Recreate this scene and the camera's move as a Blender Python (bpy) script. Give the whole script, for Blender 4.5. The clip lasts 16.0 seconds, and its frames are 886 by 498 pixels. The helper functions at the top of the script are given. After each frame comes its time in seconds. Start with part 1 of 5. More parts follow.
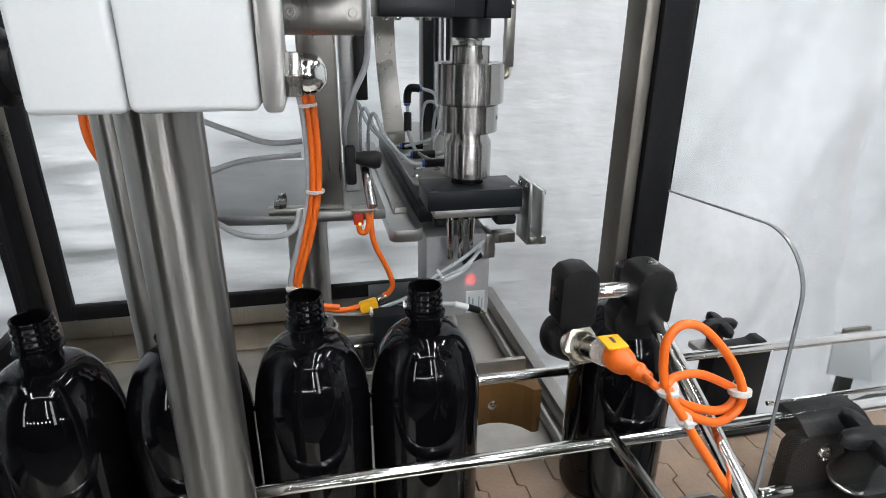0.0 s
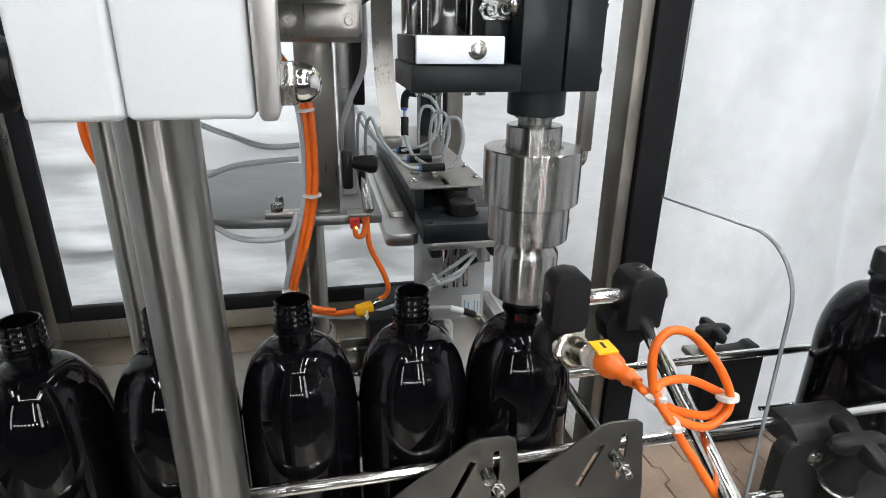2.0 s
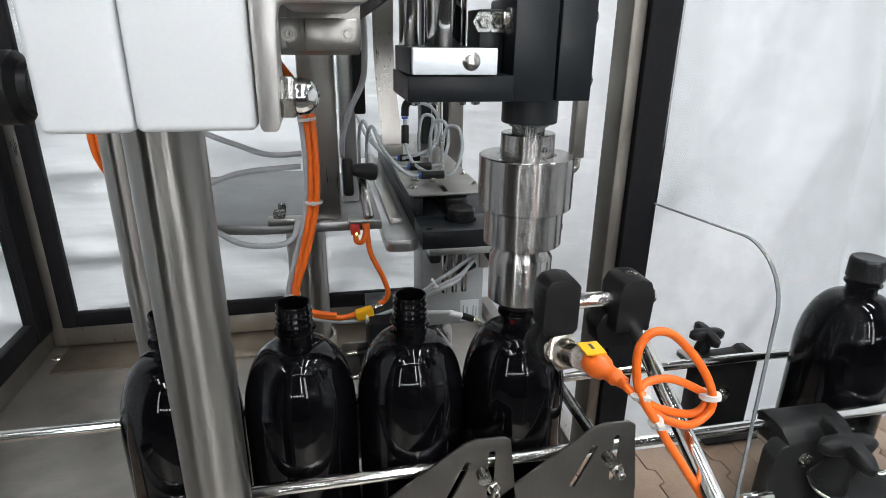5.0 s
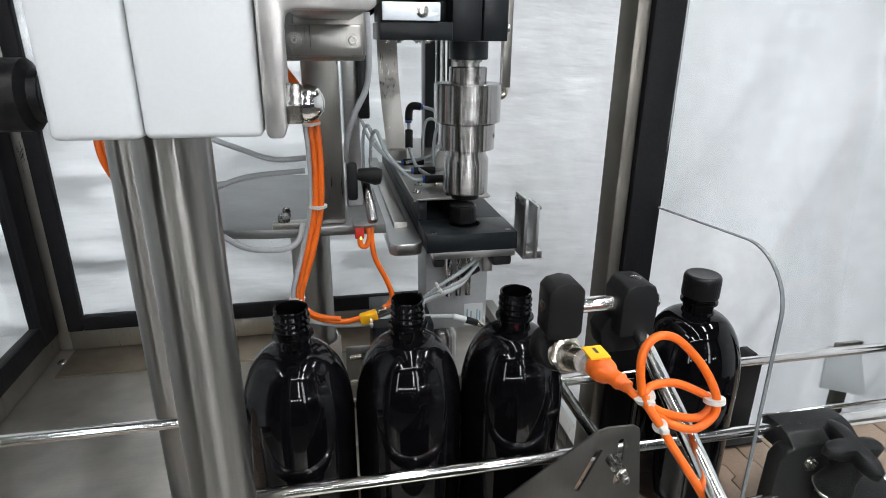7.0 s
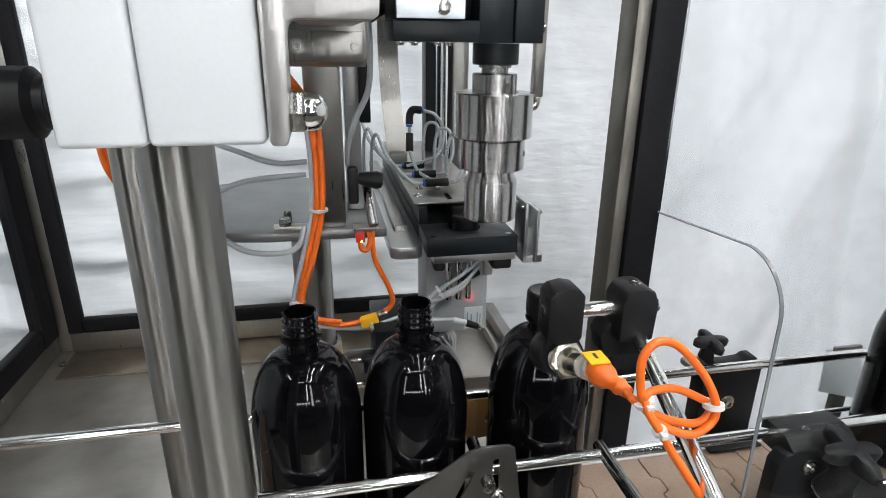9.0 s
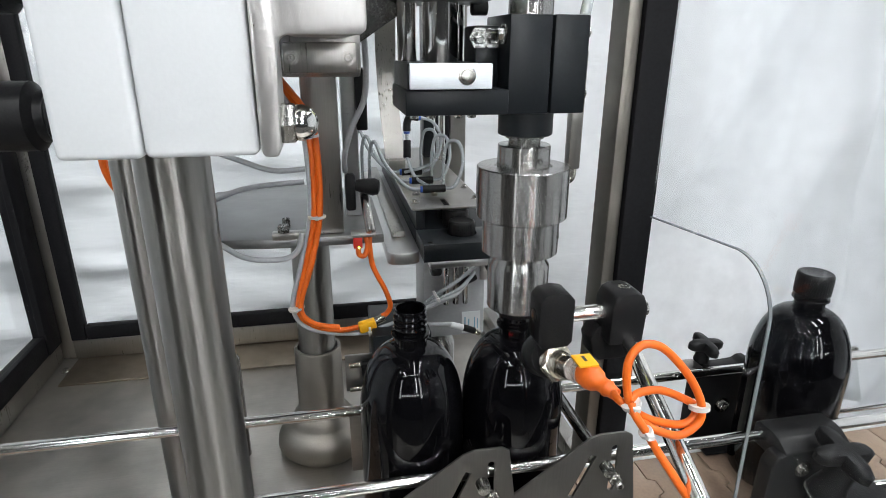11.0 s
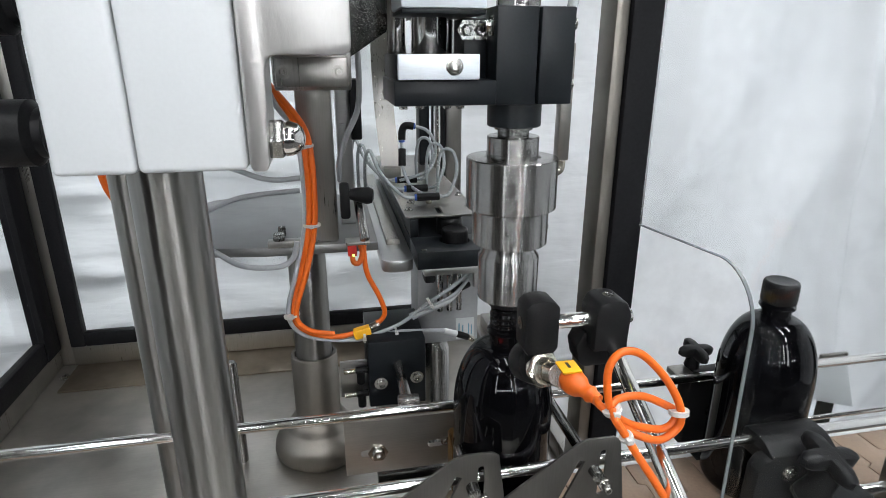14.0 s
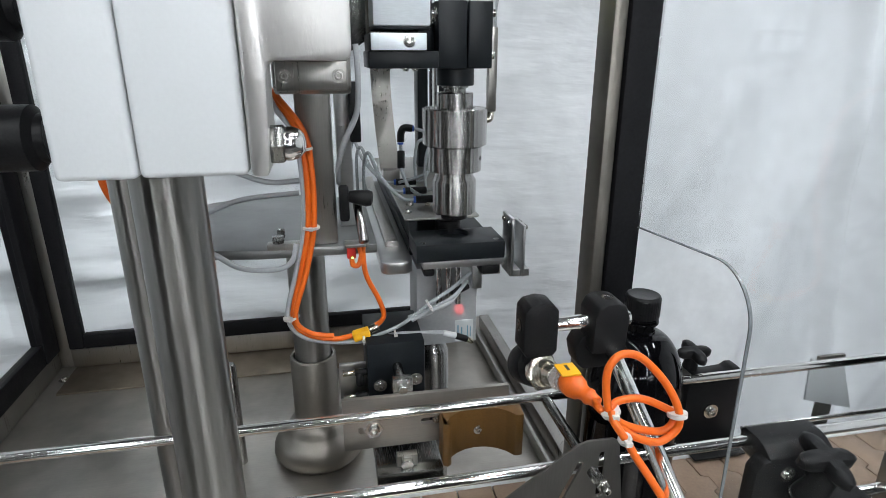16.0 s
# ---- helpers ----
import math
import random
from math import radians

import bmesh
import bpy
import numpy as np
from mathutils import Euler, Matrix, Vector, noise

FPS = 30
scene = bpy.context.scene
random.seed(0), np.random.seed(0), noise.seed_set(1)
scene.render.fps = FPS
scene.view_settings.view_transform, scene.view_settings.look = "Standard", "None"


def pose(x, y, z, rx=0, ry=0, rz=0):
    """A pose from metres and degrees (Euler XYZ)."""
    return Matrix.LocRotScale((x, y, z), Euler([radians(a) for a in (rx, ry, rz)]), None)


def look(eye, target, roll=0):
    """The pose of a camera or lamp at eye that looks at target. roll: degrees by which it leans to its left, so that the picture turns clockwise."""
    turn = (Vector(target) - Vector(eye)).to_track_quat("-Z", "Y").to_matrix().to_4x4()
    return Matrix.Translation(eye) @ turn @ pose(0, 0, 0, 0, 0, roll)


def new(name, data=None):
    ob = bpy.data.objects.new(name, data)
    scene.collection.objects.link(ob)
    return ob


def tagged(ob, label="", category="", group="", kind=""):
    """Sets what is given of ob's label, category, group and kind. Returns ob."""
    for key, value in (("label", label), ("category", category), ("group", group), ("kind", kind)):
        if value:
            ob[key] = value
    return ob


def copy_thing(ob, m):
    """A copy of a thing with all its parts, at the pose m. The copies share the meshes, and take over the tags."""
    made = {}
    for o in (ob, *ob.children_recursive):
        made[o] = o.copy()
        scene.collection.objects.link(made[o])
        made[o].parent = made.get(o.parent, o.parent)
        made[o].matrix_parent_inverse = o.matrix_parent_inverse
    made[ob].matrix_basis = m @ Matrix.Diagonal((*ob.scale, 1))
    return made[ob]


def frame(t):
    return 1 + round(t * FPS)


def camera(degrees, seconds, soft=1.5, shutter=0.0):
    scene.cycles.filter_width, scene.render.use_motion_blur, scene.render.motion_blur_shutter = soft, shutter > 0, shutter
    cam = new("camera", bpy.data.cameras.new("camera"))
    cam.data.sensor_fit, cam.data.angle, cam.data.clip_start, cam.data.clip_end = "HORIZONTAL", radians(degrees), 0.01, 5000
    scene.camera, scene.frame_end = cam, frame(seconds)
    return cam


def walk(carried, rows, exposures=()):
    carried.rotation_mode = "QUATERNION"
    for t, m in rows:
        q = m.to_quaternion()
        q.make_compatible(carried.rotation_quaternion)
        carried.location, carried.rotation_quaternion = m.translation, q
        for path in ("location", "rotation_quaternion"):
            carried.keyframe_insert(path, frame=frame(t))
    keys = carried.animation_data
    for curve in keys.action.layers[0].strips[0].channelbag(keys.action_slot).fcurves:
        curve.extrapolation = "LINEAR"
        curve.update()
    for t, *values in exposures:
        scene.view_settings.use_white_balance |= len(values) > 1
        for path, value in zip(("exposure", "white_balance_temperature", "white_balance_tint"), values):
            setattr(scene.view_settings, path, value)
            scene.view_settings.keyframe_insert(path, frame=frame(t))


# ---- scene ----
cam = camera(74.9, 16.0, soft=0.7, shutter=0.15)
PATH = [
    (0, (0.254, -0.407, 0.421), (0.643, 1.414, -0.307), 0.5),
    (0.5, (0.253, -0.408, 0.42), (0.646, 1.413, -0.308), 0.7),
    (1, (0.252, -0.408, 0.421), (0.647, 1.412, -0.307), 0.7),
    (1.5, (0.254, -0.409, 0.423), (0.65, 1.412, -0.302), 0.8),
    (2, (0.256, -0.411, 0.424), (0.652, 1.413, -0.295), 0.9),
    (2.5, (0.255, -0.412, 0.423), (0.652, 1.413, -0.291), 0.8),
    (3, (0.254, -0.415, 0.424), (0.653, 1.41, -0.289), 0.9),
    (3.5, (0.256, -0.418, 0.425), (0.654, 1.41, -0.281), 0.8),
    (4, (0.258, -0.421, 0.426), (0.654, 1.409, -0.276), 0.9),
    (6.5, (0.259, -0.426, 0.429), (0.629, 1.415, -0.261), 0.4),
    (7, (0.258, -0.426, 0.429), (0.632, 1.415, -0.258), 0.6),
    (7.5, (0.258, -0.426, 0.431), (0.635, 1.415, -0.255), 0.7),
    (8, (0.26, -0.426, 0.432), (0.634, 1.416, -0.252), 0.6),
    (8.5, (0.259, -0.426, 0.431), (0.633, 1.417, -0.251), 0.6),
    (9, (0.257, -0.427, 0.432), (0.632, 1.416, -0.25), 0.7),
    (11.5, (0.263, -0.436, 0.436), (0.629, 1.415, -0.228), 0.2),
    (12, (0.263, -0.436, 0.437), (0.629, 1.414, -0.228), 0.2),
    (12.5, (0.263, -0.438, 0.438), (0.629, 1.413, -0.224), 0.1),
    (13, (0.264, -0.44, 0.44), (0.629, 1.413, -0.218), 0.2),
    (13.5, (0.266, -0.442, 0.442), (0.632, 1.413, -0.212), 0.1),
    (14, (0.269, -0.445, 0.441), (0.635, 1.411, -0.208), 0.1),
    (14.5, (0.269, -0.447, 0.44), (0.635, 1.41, -0.208), 0.0),
    (15, (0.271, -0.447, 0.44), (0.64, 1.408, -0.208), -0.2),
    (15.5, (0.269, -0.447, 0.442), (0.64, 1.408, -0.206), 0.1),
    (16, (0.268, -0.446, 0.443), (0.64, 1.41, -0.203), 0.1),
]
walk(cam, [(t, look(e, g, r)) for t, e, g, r in PATH],
     exposures=[(0.0, 0.14, 6600, 10.5), (1.0, 0.20, 6700, 11), (2.0, 0.22, 6700, 11), (3.0, 0.14, 6650, 11), (4.0, 0.16, 6650, 11), (6.5, 0.06, 6550, 10), (7.5, 0.16, 6600, 10.5),
                (8.0, 0.19, 6650, 11), (9.0, 0.17, 6600, 10.5), (11.5, 0.13, 6550, 10), (12.2, 0.06, 6500, 10), (13.0, -0.04, 6450, 9.5), (14.0, 0.04, 6500, 10), (15.0, 0.03, 6500, 10), (15.5, -0.03, 6450, 9.5), (16.0, -0.10, 6400, 9)])

# ---- light ----
world = bpy.data.worlds.new("hall_world")
scene.world = world
world.use_nodes = True
world.node_tree.nodes["Background"].inputs[0].default_value = (0.86, 0.93, 1.0, 1)
world.node_tree.nodes["Background"].inputs[1].default_value = 0.02
scene.view_settings.exposure = 0.0

# ---- materials ----


def mat(name, color, rough=0.5, metal=0.0, grain=0.0, scale=200.0, stretch=(1, 1, 1), bump=0.0, rvar=0.0, coat=0.0,
        trans=0.0, stain=0.0, ior=1.45, emit=None, spec=0.5, aniso=0.0, depth=0.0004):
    """A node material: base colour with grain and stains at two scales, varied gloss and fine relief."""
    m = bpy.data.materials.new(name)
    m.use_nodes = True
    nt = m.node_tree
    b = nt.nodes["Principled BSDF"]
    b.inputs["Base Color"].default_value = (*color, 1)
    b.inputs["Roughness"].default_value = rough
    b.inputs["Metallic"].default_value = metal
    b.inputs["Coat Weight"].default_value = coat
    b.inputs["Coat Roughness"].default_value = 0.05
    b.inputs["Transmission Weight"].default_value = trans
    b.inputs["IOR"].default_value = ior
    b.inputs["Specular IOR Level"].default_value = spec
    if aniso:
        b.inputs["Anisotropic"].default_value = aniso
        b.inputs["Anisotropic Rotation"].default_value = 0.25
        tg = nt.nodes.new("ShaderNodeTangent")
        tg.direction_type, tg.axis = "RADIAL", "Z"
        nt.links.new(tg.outputs[0], b.inputs["Tangent"])
    if emit:
        b.inputs["Emission Color"].default_value = (*emit[0], 1)
        b.inputs["Emission Strength"].default_value = emit[1]
    if grain or bump or rvar or stain:
        tc = nt.nodes.new("ShaderNodeTexCoord")
        mp = nt.nodes.new("ShaderNodeMapping")
        mp.inputs["Scale"].default_value = stretch
        nt.links.new(tc.outputs["Object"], mp.inputs[0])
        fine = nt.nodes.new("ShaderNodeTexNoise")
        fine.inputs["Scale"].default_value = scale
        fine.inputs["Detail"].default_value = 4
        nt.links.new(mp.outputs[0], fine.inputs["Vector"])
        big = nt.nodes.new("ShaderNodeTexNoise")
        big.inputs["Scale"].default_value = 14
        big.inputs["Detail"].default_value = 5
        nt.links.new(tc.outputs["Object"], big.inputs["Vector"])
        if grain or stain:
            r1 = nt.nodes.new("ShaderNodeMapRange")
            r1.inputs[1].default_value, r1.inputs[2].default_value = 0.3, 0.7
            r1.inputs[3].default_value, r1.inputs[4].default_value = 1 - grain, 1 + grain
            nt.links.new(fine.outputs[0], r1.inputs[0])
            r2 = nt.nodes.new("ShaderNodeMapRange")
            r2.inputs[1].default_value, r2.inputs[2].default_value = 0.35, 0.7
            r2.inputs[3].default_value, r2.inputs[4].default_value = 1, 1 - stain
            nt.links.new(big.outputs[0], r2.inputs[0])
            mul = nt.nodes.new("ShaderNodeMath")
            mul.operation = "MULTIPLY"
            nt.links.new(r1.outputs[0], mul.inputs[0])
            nt.links.new(r2.outputs[0], mul.inputs[1])
            mix = nt.nodes.new("ShaderNodeVectorMath")
            mix.operation = "SCALE"
            mix.inputs[0].default_value = color
            nt.links.new(mul.outputs[0], mix.inputs["Scale"])
            nt.links.new(mix.outputs[0], b.inputs["Base Color"])
        if rvar:
            rr = nt.nodes.new("ShaderNodeMapRange")
            rr.inputs[1].default_value, rr.inputs[2].default_value = 0.3, 0.7
            rr.inputs[3].default_value, rr.inputs[4].default_value = max(0.02, rough - rvar), rough + rvar
            av = nt.nodes.new("ShaderNodeMath")
            av.operation = "MULTIPLY_ADD"
            av.inputs[1].default_value = 0.6
            nt.links.new(fine.outputs[0], av.inputs[0])
            half = nt.nodes.new("ShaderNodeMath")
            half.operation = "MULTIPLY"
            half.inputs[1].default_value = 0.4
            nt.links.new(big.outputs[0], half.inputs[0])
            nt.links.new(half.outputs[0], av.inputs[2])
            nt.links.new(av.outputs[0], rr.inputs[0])
            nt.links.new(rr.outputs[0], b.inputs["Roughness"])
        if bump:
            bp = nt.nodes.new("ShaderNodeBump")
            bp.inputs["Strength"].default_value = bump
            bp.inputs["Distance"].default_value = depth
            nt.links.new(fine.outputs[0], bp.inputs["Height"])
            nt.links.new(bp.outputs[0], b.inputs["Normal"])
    return m


M_TUBE = mat("brushed_tube_steel", (0.29, 0.28, 0.265), 0.29, 1, 0.05, 500, (1, 1, 0.012), 0.0, 0.0, stain=0.08, aniso=1.0)
M_STEEL = mat("brushed_steel", (0.345, 0.333, 0.312), 0.32, 1, 0.05, 800, (1, 1, 0.03), 0.10, 0.08, stain=0.18)
M_PLATFORM = mat("grey_steel_platform", (0.285, 0.288, 0.29), 0.40, 1, 0.06, 700, (0.05, 1, 1), 0.08, 0.08, stain=0.15)
M_POST = mat("dark_tube_steel", (0.23, 0.215, 0.19), 0.42, 1, 0.06, 700, (1, 1, 0.03), 0.08, 0.08, stain=0.35)
M_PLATE = mat("rolled_steel_sheet", (0.49, 0.462, 0.42), 0.38, 0.90, 0.06, 900, (0.03, 1, 1), 0.08, 0.08, stain=0.28)
M_STRIP = mat("stained_steel_strip", (0.33, 0.275, 0.215), 0.42, 1, 0.06, 500, (0.05, 1, 1), 0.10, 0.08, stain=0.35)
M_GATE = mat("matt_steel_bracket", (0.17, 0.163, 0.152), 0.40, 1, 0.06, 700, (1, 1, 0.05), 0.08, 0.08, stain=0.2)
M_BLAST = mat("bead_blasted_steel", (0.31, 0.285, 0.255), 0.42, 1, 0.06, 600, (1, 1, 1), 0.15, 0.05, stain=0.1)
M_TURN = mat("turned_steel", (0.38, 0.372, 0.36), 0.23, 1, 0.02, 900, (0.05, 0.05, 1), 0.0, 0.0, stain=0.04, aniso=1.0)
M_CHROME = mat("polished_rod_steel", (0.80, 0.785, 0.76), 0.12, 1, 0.0, 600, (0.02, 1, 1), 0.0, 0.006, stain=0.04)
M_ALU = mat("milled_aluminium", (0.52, 0.52, 0.515), 0.30, 1, 0.03, 400, (0.1, 1, 1), 0.03, 0.03)
M_GREYBODY = mat("grey_anodised_body", (0.36, 0.37, 0.375), 0.38, 0, 0.04, 250, bump=0.05, rvar=0.05, stain=0.06)
M_ZINC = mat("bright_zinc_plate", (0.78, 0.84, 0.88), 0.40, 0.35, 0.04, 120, (1, 1, 6), 0.03, 0.05)
M_BOLT = mat("bolt_steel", (0.55, 0.54, 0.51), 0.20, 1, 0.05, 300, rvar=0.05)
M_BRUSH = mat("sanded_steel_plate", (0.58, 0.57, 0.55), 0.40, 0.88, 0.03, 420, (1, 1, 0.35), 0.25, 0.14, stain=0.06)
M_DARK = mat("dark_rod_steel", (0.22, 0.22, 0.21), 0.25, 1, 0.06, 200, (6, 0.3, 6), 0.03, 0.06)
M_BLACK = mat("black_moulded_plastic", (0.009, 0.009, 0.0095), 0.40, 0, 0.2, 900, bump=0.15, rvar=0.10, spec=0.18)
M_ANOD = mat("black_anodised_block", (0.008, 0.010, 0.012), 0.36, 0, 0.15, 500, bump=0.06, rvar=0.06, spec=0.30)
M_RUBBER = mat("black_gasket_rubber", (0.008, 0.008, 0.009), 0.48, 0, 0.2, 300, bump=0.1, rvar=0.08, spec=0.10)
M_PET = mat("black_bottle_plastic", (0.002, 0.002, 0.0025), 0.045, 0, 0.2, 60, bump=0.03, rvar=0.02, spec=0.30)
M_CAP = mat("black_cap_plastic", (0.006, 0.006, 0.0065), 0.33, 0, 0.15, 700, bump=0.1, rvar=0.08, spec=0.3)
M_WHITE = mat("white_polyethylene", (0.625, 0.645, 0.655), 0.40, 0, 0.015, 500, bump=0.12, rvar=0.06, stain=0.03)
M_ORANGE = mat("orange_cable_sheath", (0.66, 0.115, 0.005), 0.45, 0, 0.05, 500, bump=0.1, rvar=0.06, stain=0.06)
M_GREY = mat("grey_cable_sheath", (0.33, 0.34, 0.35), 0.42, 0, 0.06, 500, bump=0.1, rvar=0.06)
M_HOSE = mat("milky_air_hose", (0.42, 0.45, 0.46), 0.25, 0, 0.05, 400, trans=0.3, rvar=0.05)
M_TIE = mat("white_nylon_tie", (0.50, 0.49, 0.47), 0.40, 0, 0.03, 600, bump=0.05)
M_YELLOW = mat("yellow_plug_label", (0.76, 0.38, 0.010), 0.40, 0, 0.04, 500, bump=0.03)
M_STICK = mat("fluorescent_yellow_label", (0.80, 0.86, 0.02), 0.45, 0, 0.02, 500, bump=0.02)
M_INK = mat("dark_print", (0.03, 0.03, 0.03), 0.5, 0, 0.1, 900, bump=0.02)
M_BLUEINK = mat("blue_print", (0.16, 0.30, 0.36), 0.5, 0, 0.1, 900, bump=0.02)
M_LABEL = mat("white_paper_label", (0.55, 0.57, 0.57), 0.5, 0, 0.02, 500, bump=0.02)
M_BLUE = mat("blue_release_ring", (0.02, 0.07, 0.30), 0.35, 0, 0.05, 500, bump=0.03)
M_RED = mat("red_sensor_body", (0.45, 0.02, 0.012), 0.4, 0, 0.05, 500, bump=0.03)
M_LED = mat("green_indicator", (0.2, 0.8, 0.1), 0.4, emit=((0.45, 1.0, 0.15), 4.0))
M_CLEAR = mat("clear_plug_plastic", (0.85, 0.80, 0.74), 0.12, 0, 0.02, 200, trans=0.75, rvar=0.03)
M_BRONZE = mat("brown_laminate_plate", (0.15, 0.075, 0.02), 0.40, 0, 0.12, 300, (1, 1, 6), 0.06, 0.06, stain=0.2)
M_CHAIN = mat("brown_chain_plastic", (0.28, 0.20, 0.145), 0.45, 0, 0.08, 300, bump=0.1, rvar=0.08, stain=0.25)
M_BRASS = mat("nickel_brass_fitting", (0.58, 0.54, 0.46), 0.22, 1, 0.05, 600, bump=0.03, rvar=0.05)
M_GLASS = mat("clear_acrylic", (0.97, 0.985, 0.99), 0.02, 0, 0.0, 60, trans=1.0, ior=1.3)
M_EDGE = mat("grey_acrylic_edge", (0.13, 0.14, 0.145), 0.25, 0, 0.05, 300, bump=0.05)
M_CURTAIN = mat("white_curtain_film", (0.84, 0.86, 0.88), 0.42, 0, 0.02, 45, bump=0.8, rvar=0.08, stain=0.08)
# base darker than M_CURTAIN: weaker light on the left half, put into the colour
M_CRINKLE_DIM = mat("dimmed_white_crinkled_film", (0.72, 0.74, 0.755), 0.42, 0, 0.02, 13, (0.2, 1, 1), bump=0.9, rvar=0.08, stain=0.08, depth=0.014)
M_FLOOR = mat("grey_hall_floor", (0.075, 0.073, 0.07), 0.5, 0, 0.08, 60, bump=0.1, rvar=0.1, stain=0.2)
M_HALL = mat("dark_hall_paint", (0.022, 0.023, 0.024), 0.6, 0, 0.1, 40, bump=0.1, rvar=0.1, stain=0.2)
M_CEIL = mat("dark_hall_ceiling", (0.04, 0.042, 0.044), 0.7, 0, 0.02, 60, bump=0.1, stain=0.06)
M_LAMP = mat("lamp_diffuser", (0.9, 0.9, 0.9), 0.5, emit=((0.93, 0.97, 1.0), 20.0))
# glow of the added, unseen panels and bars that the bottles reflect
M_GLINT = mat("glint_glow", (0.9, 0.9, 0.9), 0.5, emit=((0.95, 0.97, 1.0), 48.0))
M_DAY = mat("daylit_pane", (0.8, 0.85, 0.9), 0.3, emit=((0.92, 0.96, 1.0), 11.0))
M_SMOKE = mat("frosted_acrylic", (0.62, 0.65, 0.66), 0.3, 0, 0.03, 200, trans=0.45, rvar=0.04)

# ---- mesh helpers ----
ORIGIN = {}


def thing(name, label, category, at=(0, 0, 0), group="", kind=""):
    ob = new(name)
    ob.location = at
    ob.empty_display_size = 0.02
    ORIGIN[ob] = Vector(at)
    return tagged(ob, label, category, group, kind)


def finish(bm, m, name, sharp=38):
    bmesh.ops.recalc_face_normals(bm, faces=bm.faces[:])
    lim = radians(sharp)
    for f in bm.faces:
        f.smooth = True
    for e in bm.edges:
        e.smooth = len(e.link_faces) == 2 and e.calc_face_angle(0) < lim
    me = bpy.data.meshes.new(name)
    bm.to_mesh(me)
    bm.free()
    me.materials.append(m)
    return me


def part(name, bm, m, parent, label="", sharp=38):
    """One mesh under a thing or a part; the bmesh is in world coordinates of the built pose."""
    o = ORIGIN[parent]
    bmesh.ops.translate(bm, verts=bm.verts[:], vec=-o)
    ob = new(name, finish(bm, m, name, sharp))
    ob.parent = parent
    ORIGIN[ob] = o
    return tagged(ob, label)


def single(name, bm, m, label, category, group="", kind="", sharp=38):
    ob = new(name, finish(bm, m, name, sharp))
    ORIGIN[ob] = Vector((0, 0, 0))
    return tagged(ob, label, category, group, kind)


def bevel(bm, geom, w, seg=2):
    if w > 0:
        bmesh.ops.bevel(bm, geom=geom, offset=w, segments=seg, profile=0.5, affect="EDGES", clamp_overlap=True)


def box(x0, x1, y0, y1, z0, z1, w=0.001, seg=2, turn=None, bm=None):
    b = bmesh.new()
    r = bmesh.ops.create_cube(b, size=1)
    for v in b.verts:
        v.co = Vector(((x0 + x1) / 2 + v.co.x * (x1 - x0), (y0 + y1) / 2 + v.co.y * (y1 - y0), (z0 + z1) / 2 + v.co.z * (z1 - z0)))
    bevel(b, b.edges[:], min(w, 0.45 * min(x1 - x0, y1 - y0, z1 - z0)), seg)
    if turn is not None:
        b.transform(turn)
    return join(bm, b)


def join(bm, b):
    if bm is None:
        return b
    me = bpy.data.meshes.new("tmp")
    b.to_mesh(me)
    b.free()
    bm.from_mesh(me)
    bpy.data.meshes.remove(me)
    return bm


def frame_of(d):
    d = Vector(d).normalized()
    a = Vector((0, 0, 1)) if abs(d.z) < 0.9 else Vector((1, 0, 0))
    u = d.cross(a).normalized()
    return u, d.cross(u).normalized(), d


def rings(loops, bm=None, caps=True):
    """Skins a row of equal vertex loops."""
    b = bmesh.new()
    made = [[b.verts.new(p) for p in lp] for lp in loops]
    n = len(made[0])
    for a, c in zip(made, made[1:]):
        for i in range(n):
            b.faces.new((a[i], a[(i + 1) % n], c[(i + 1) % n], c[i]))
    if caps:
        b.faces.new(made[0][::-1])
        b.faces.new(made[-1])
    return join(bm, b)


def turned(p, d, profile, seg=40, bm=None, caps=True):
    """A turned form: (radius, distance along d) from the point p."""
    u, v, w = frame_of(d)
    p = Vector(p)
    loops = [[p + w * h + (u * math.cos(a) + v * math.sin(a)) * max(r, 1e-5) for a in [2 * math.pi * i / seg for i in range(seg)]]
             for r, h in profile]
    return rings(loops, bm, caps)


def rod(p, q, r, w=0.0008, seg=28, bm=None):
    p, q = Vector(p), Vector(q)
    n = (q - p).length
    w = min(w, r * 0.5, n * 0.4)
    return turned(p, q - p, [(r - w, 0), (r - w * 0.3, w * 0.3), (r, w), (r, n - w), (r - w * 0.3, n - w * 0.3), (r - w, n)], seg, bm)


def hexa(p, d, r, h, bm=None):
    return turned(p, d, [(r * 0.93, 0), (r, h * 0.12), (r, h * 0.85), (r * 0.9, h)], 6, bm)


def smooth_path(pts, n=8):
    pts = [Vector(p) for p in pts]
    out = []
    for i in range(len(pts) - 1):
        p0, p1, p2, p3 = pts[max(i - 1, 0)], pts[i], pts[i + 1], pts[min(i + 2, len(pts) - 1)]
        for k in range(n):
            t = k / n
            out.append(0.5 * ((2 * p1) + (p2 - p0) * t + (2 * p0 - 5 * p1 + 4 * p2 - p3) * t * t + (3 * p1 - p0 - 3 * p2 + p3) * t ** 3))
    out.append(pts[-1])
    return out


def cable(pts, r, seg=12, n=8, bm=None):
    path = smooth_path(pts, n)
    u = None
    loops = []
    for i, p in enumerate(path):
        d = (path[min(i + 1, len(path) - 1)] - path[max(i - 1, 0)]).normalized()
        if u is None:
            u = frame_of(d)[0]
        u = (u - d * u.dot(d)).normalized()
        v = d.cross(u)
        loops.append([p + (u * math.cos(a) + v * math.sin(a)) * r for a in [2 * math.pi * k / seg for k in range(seg)]])
    return rings(loops, bm)


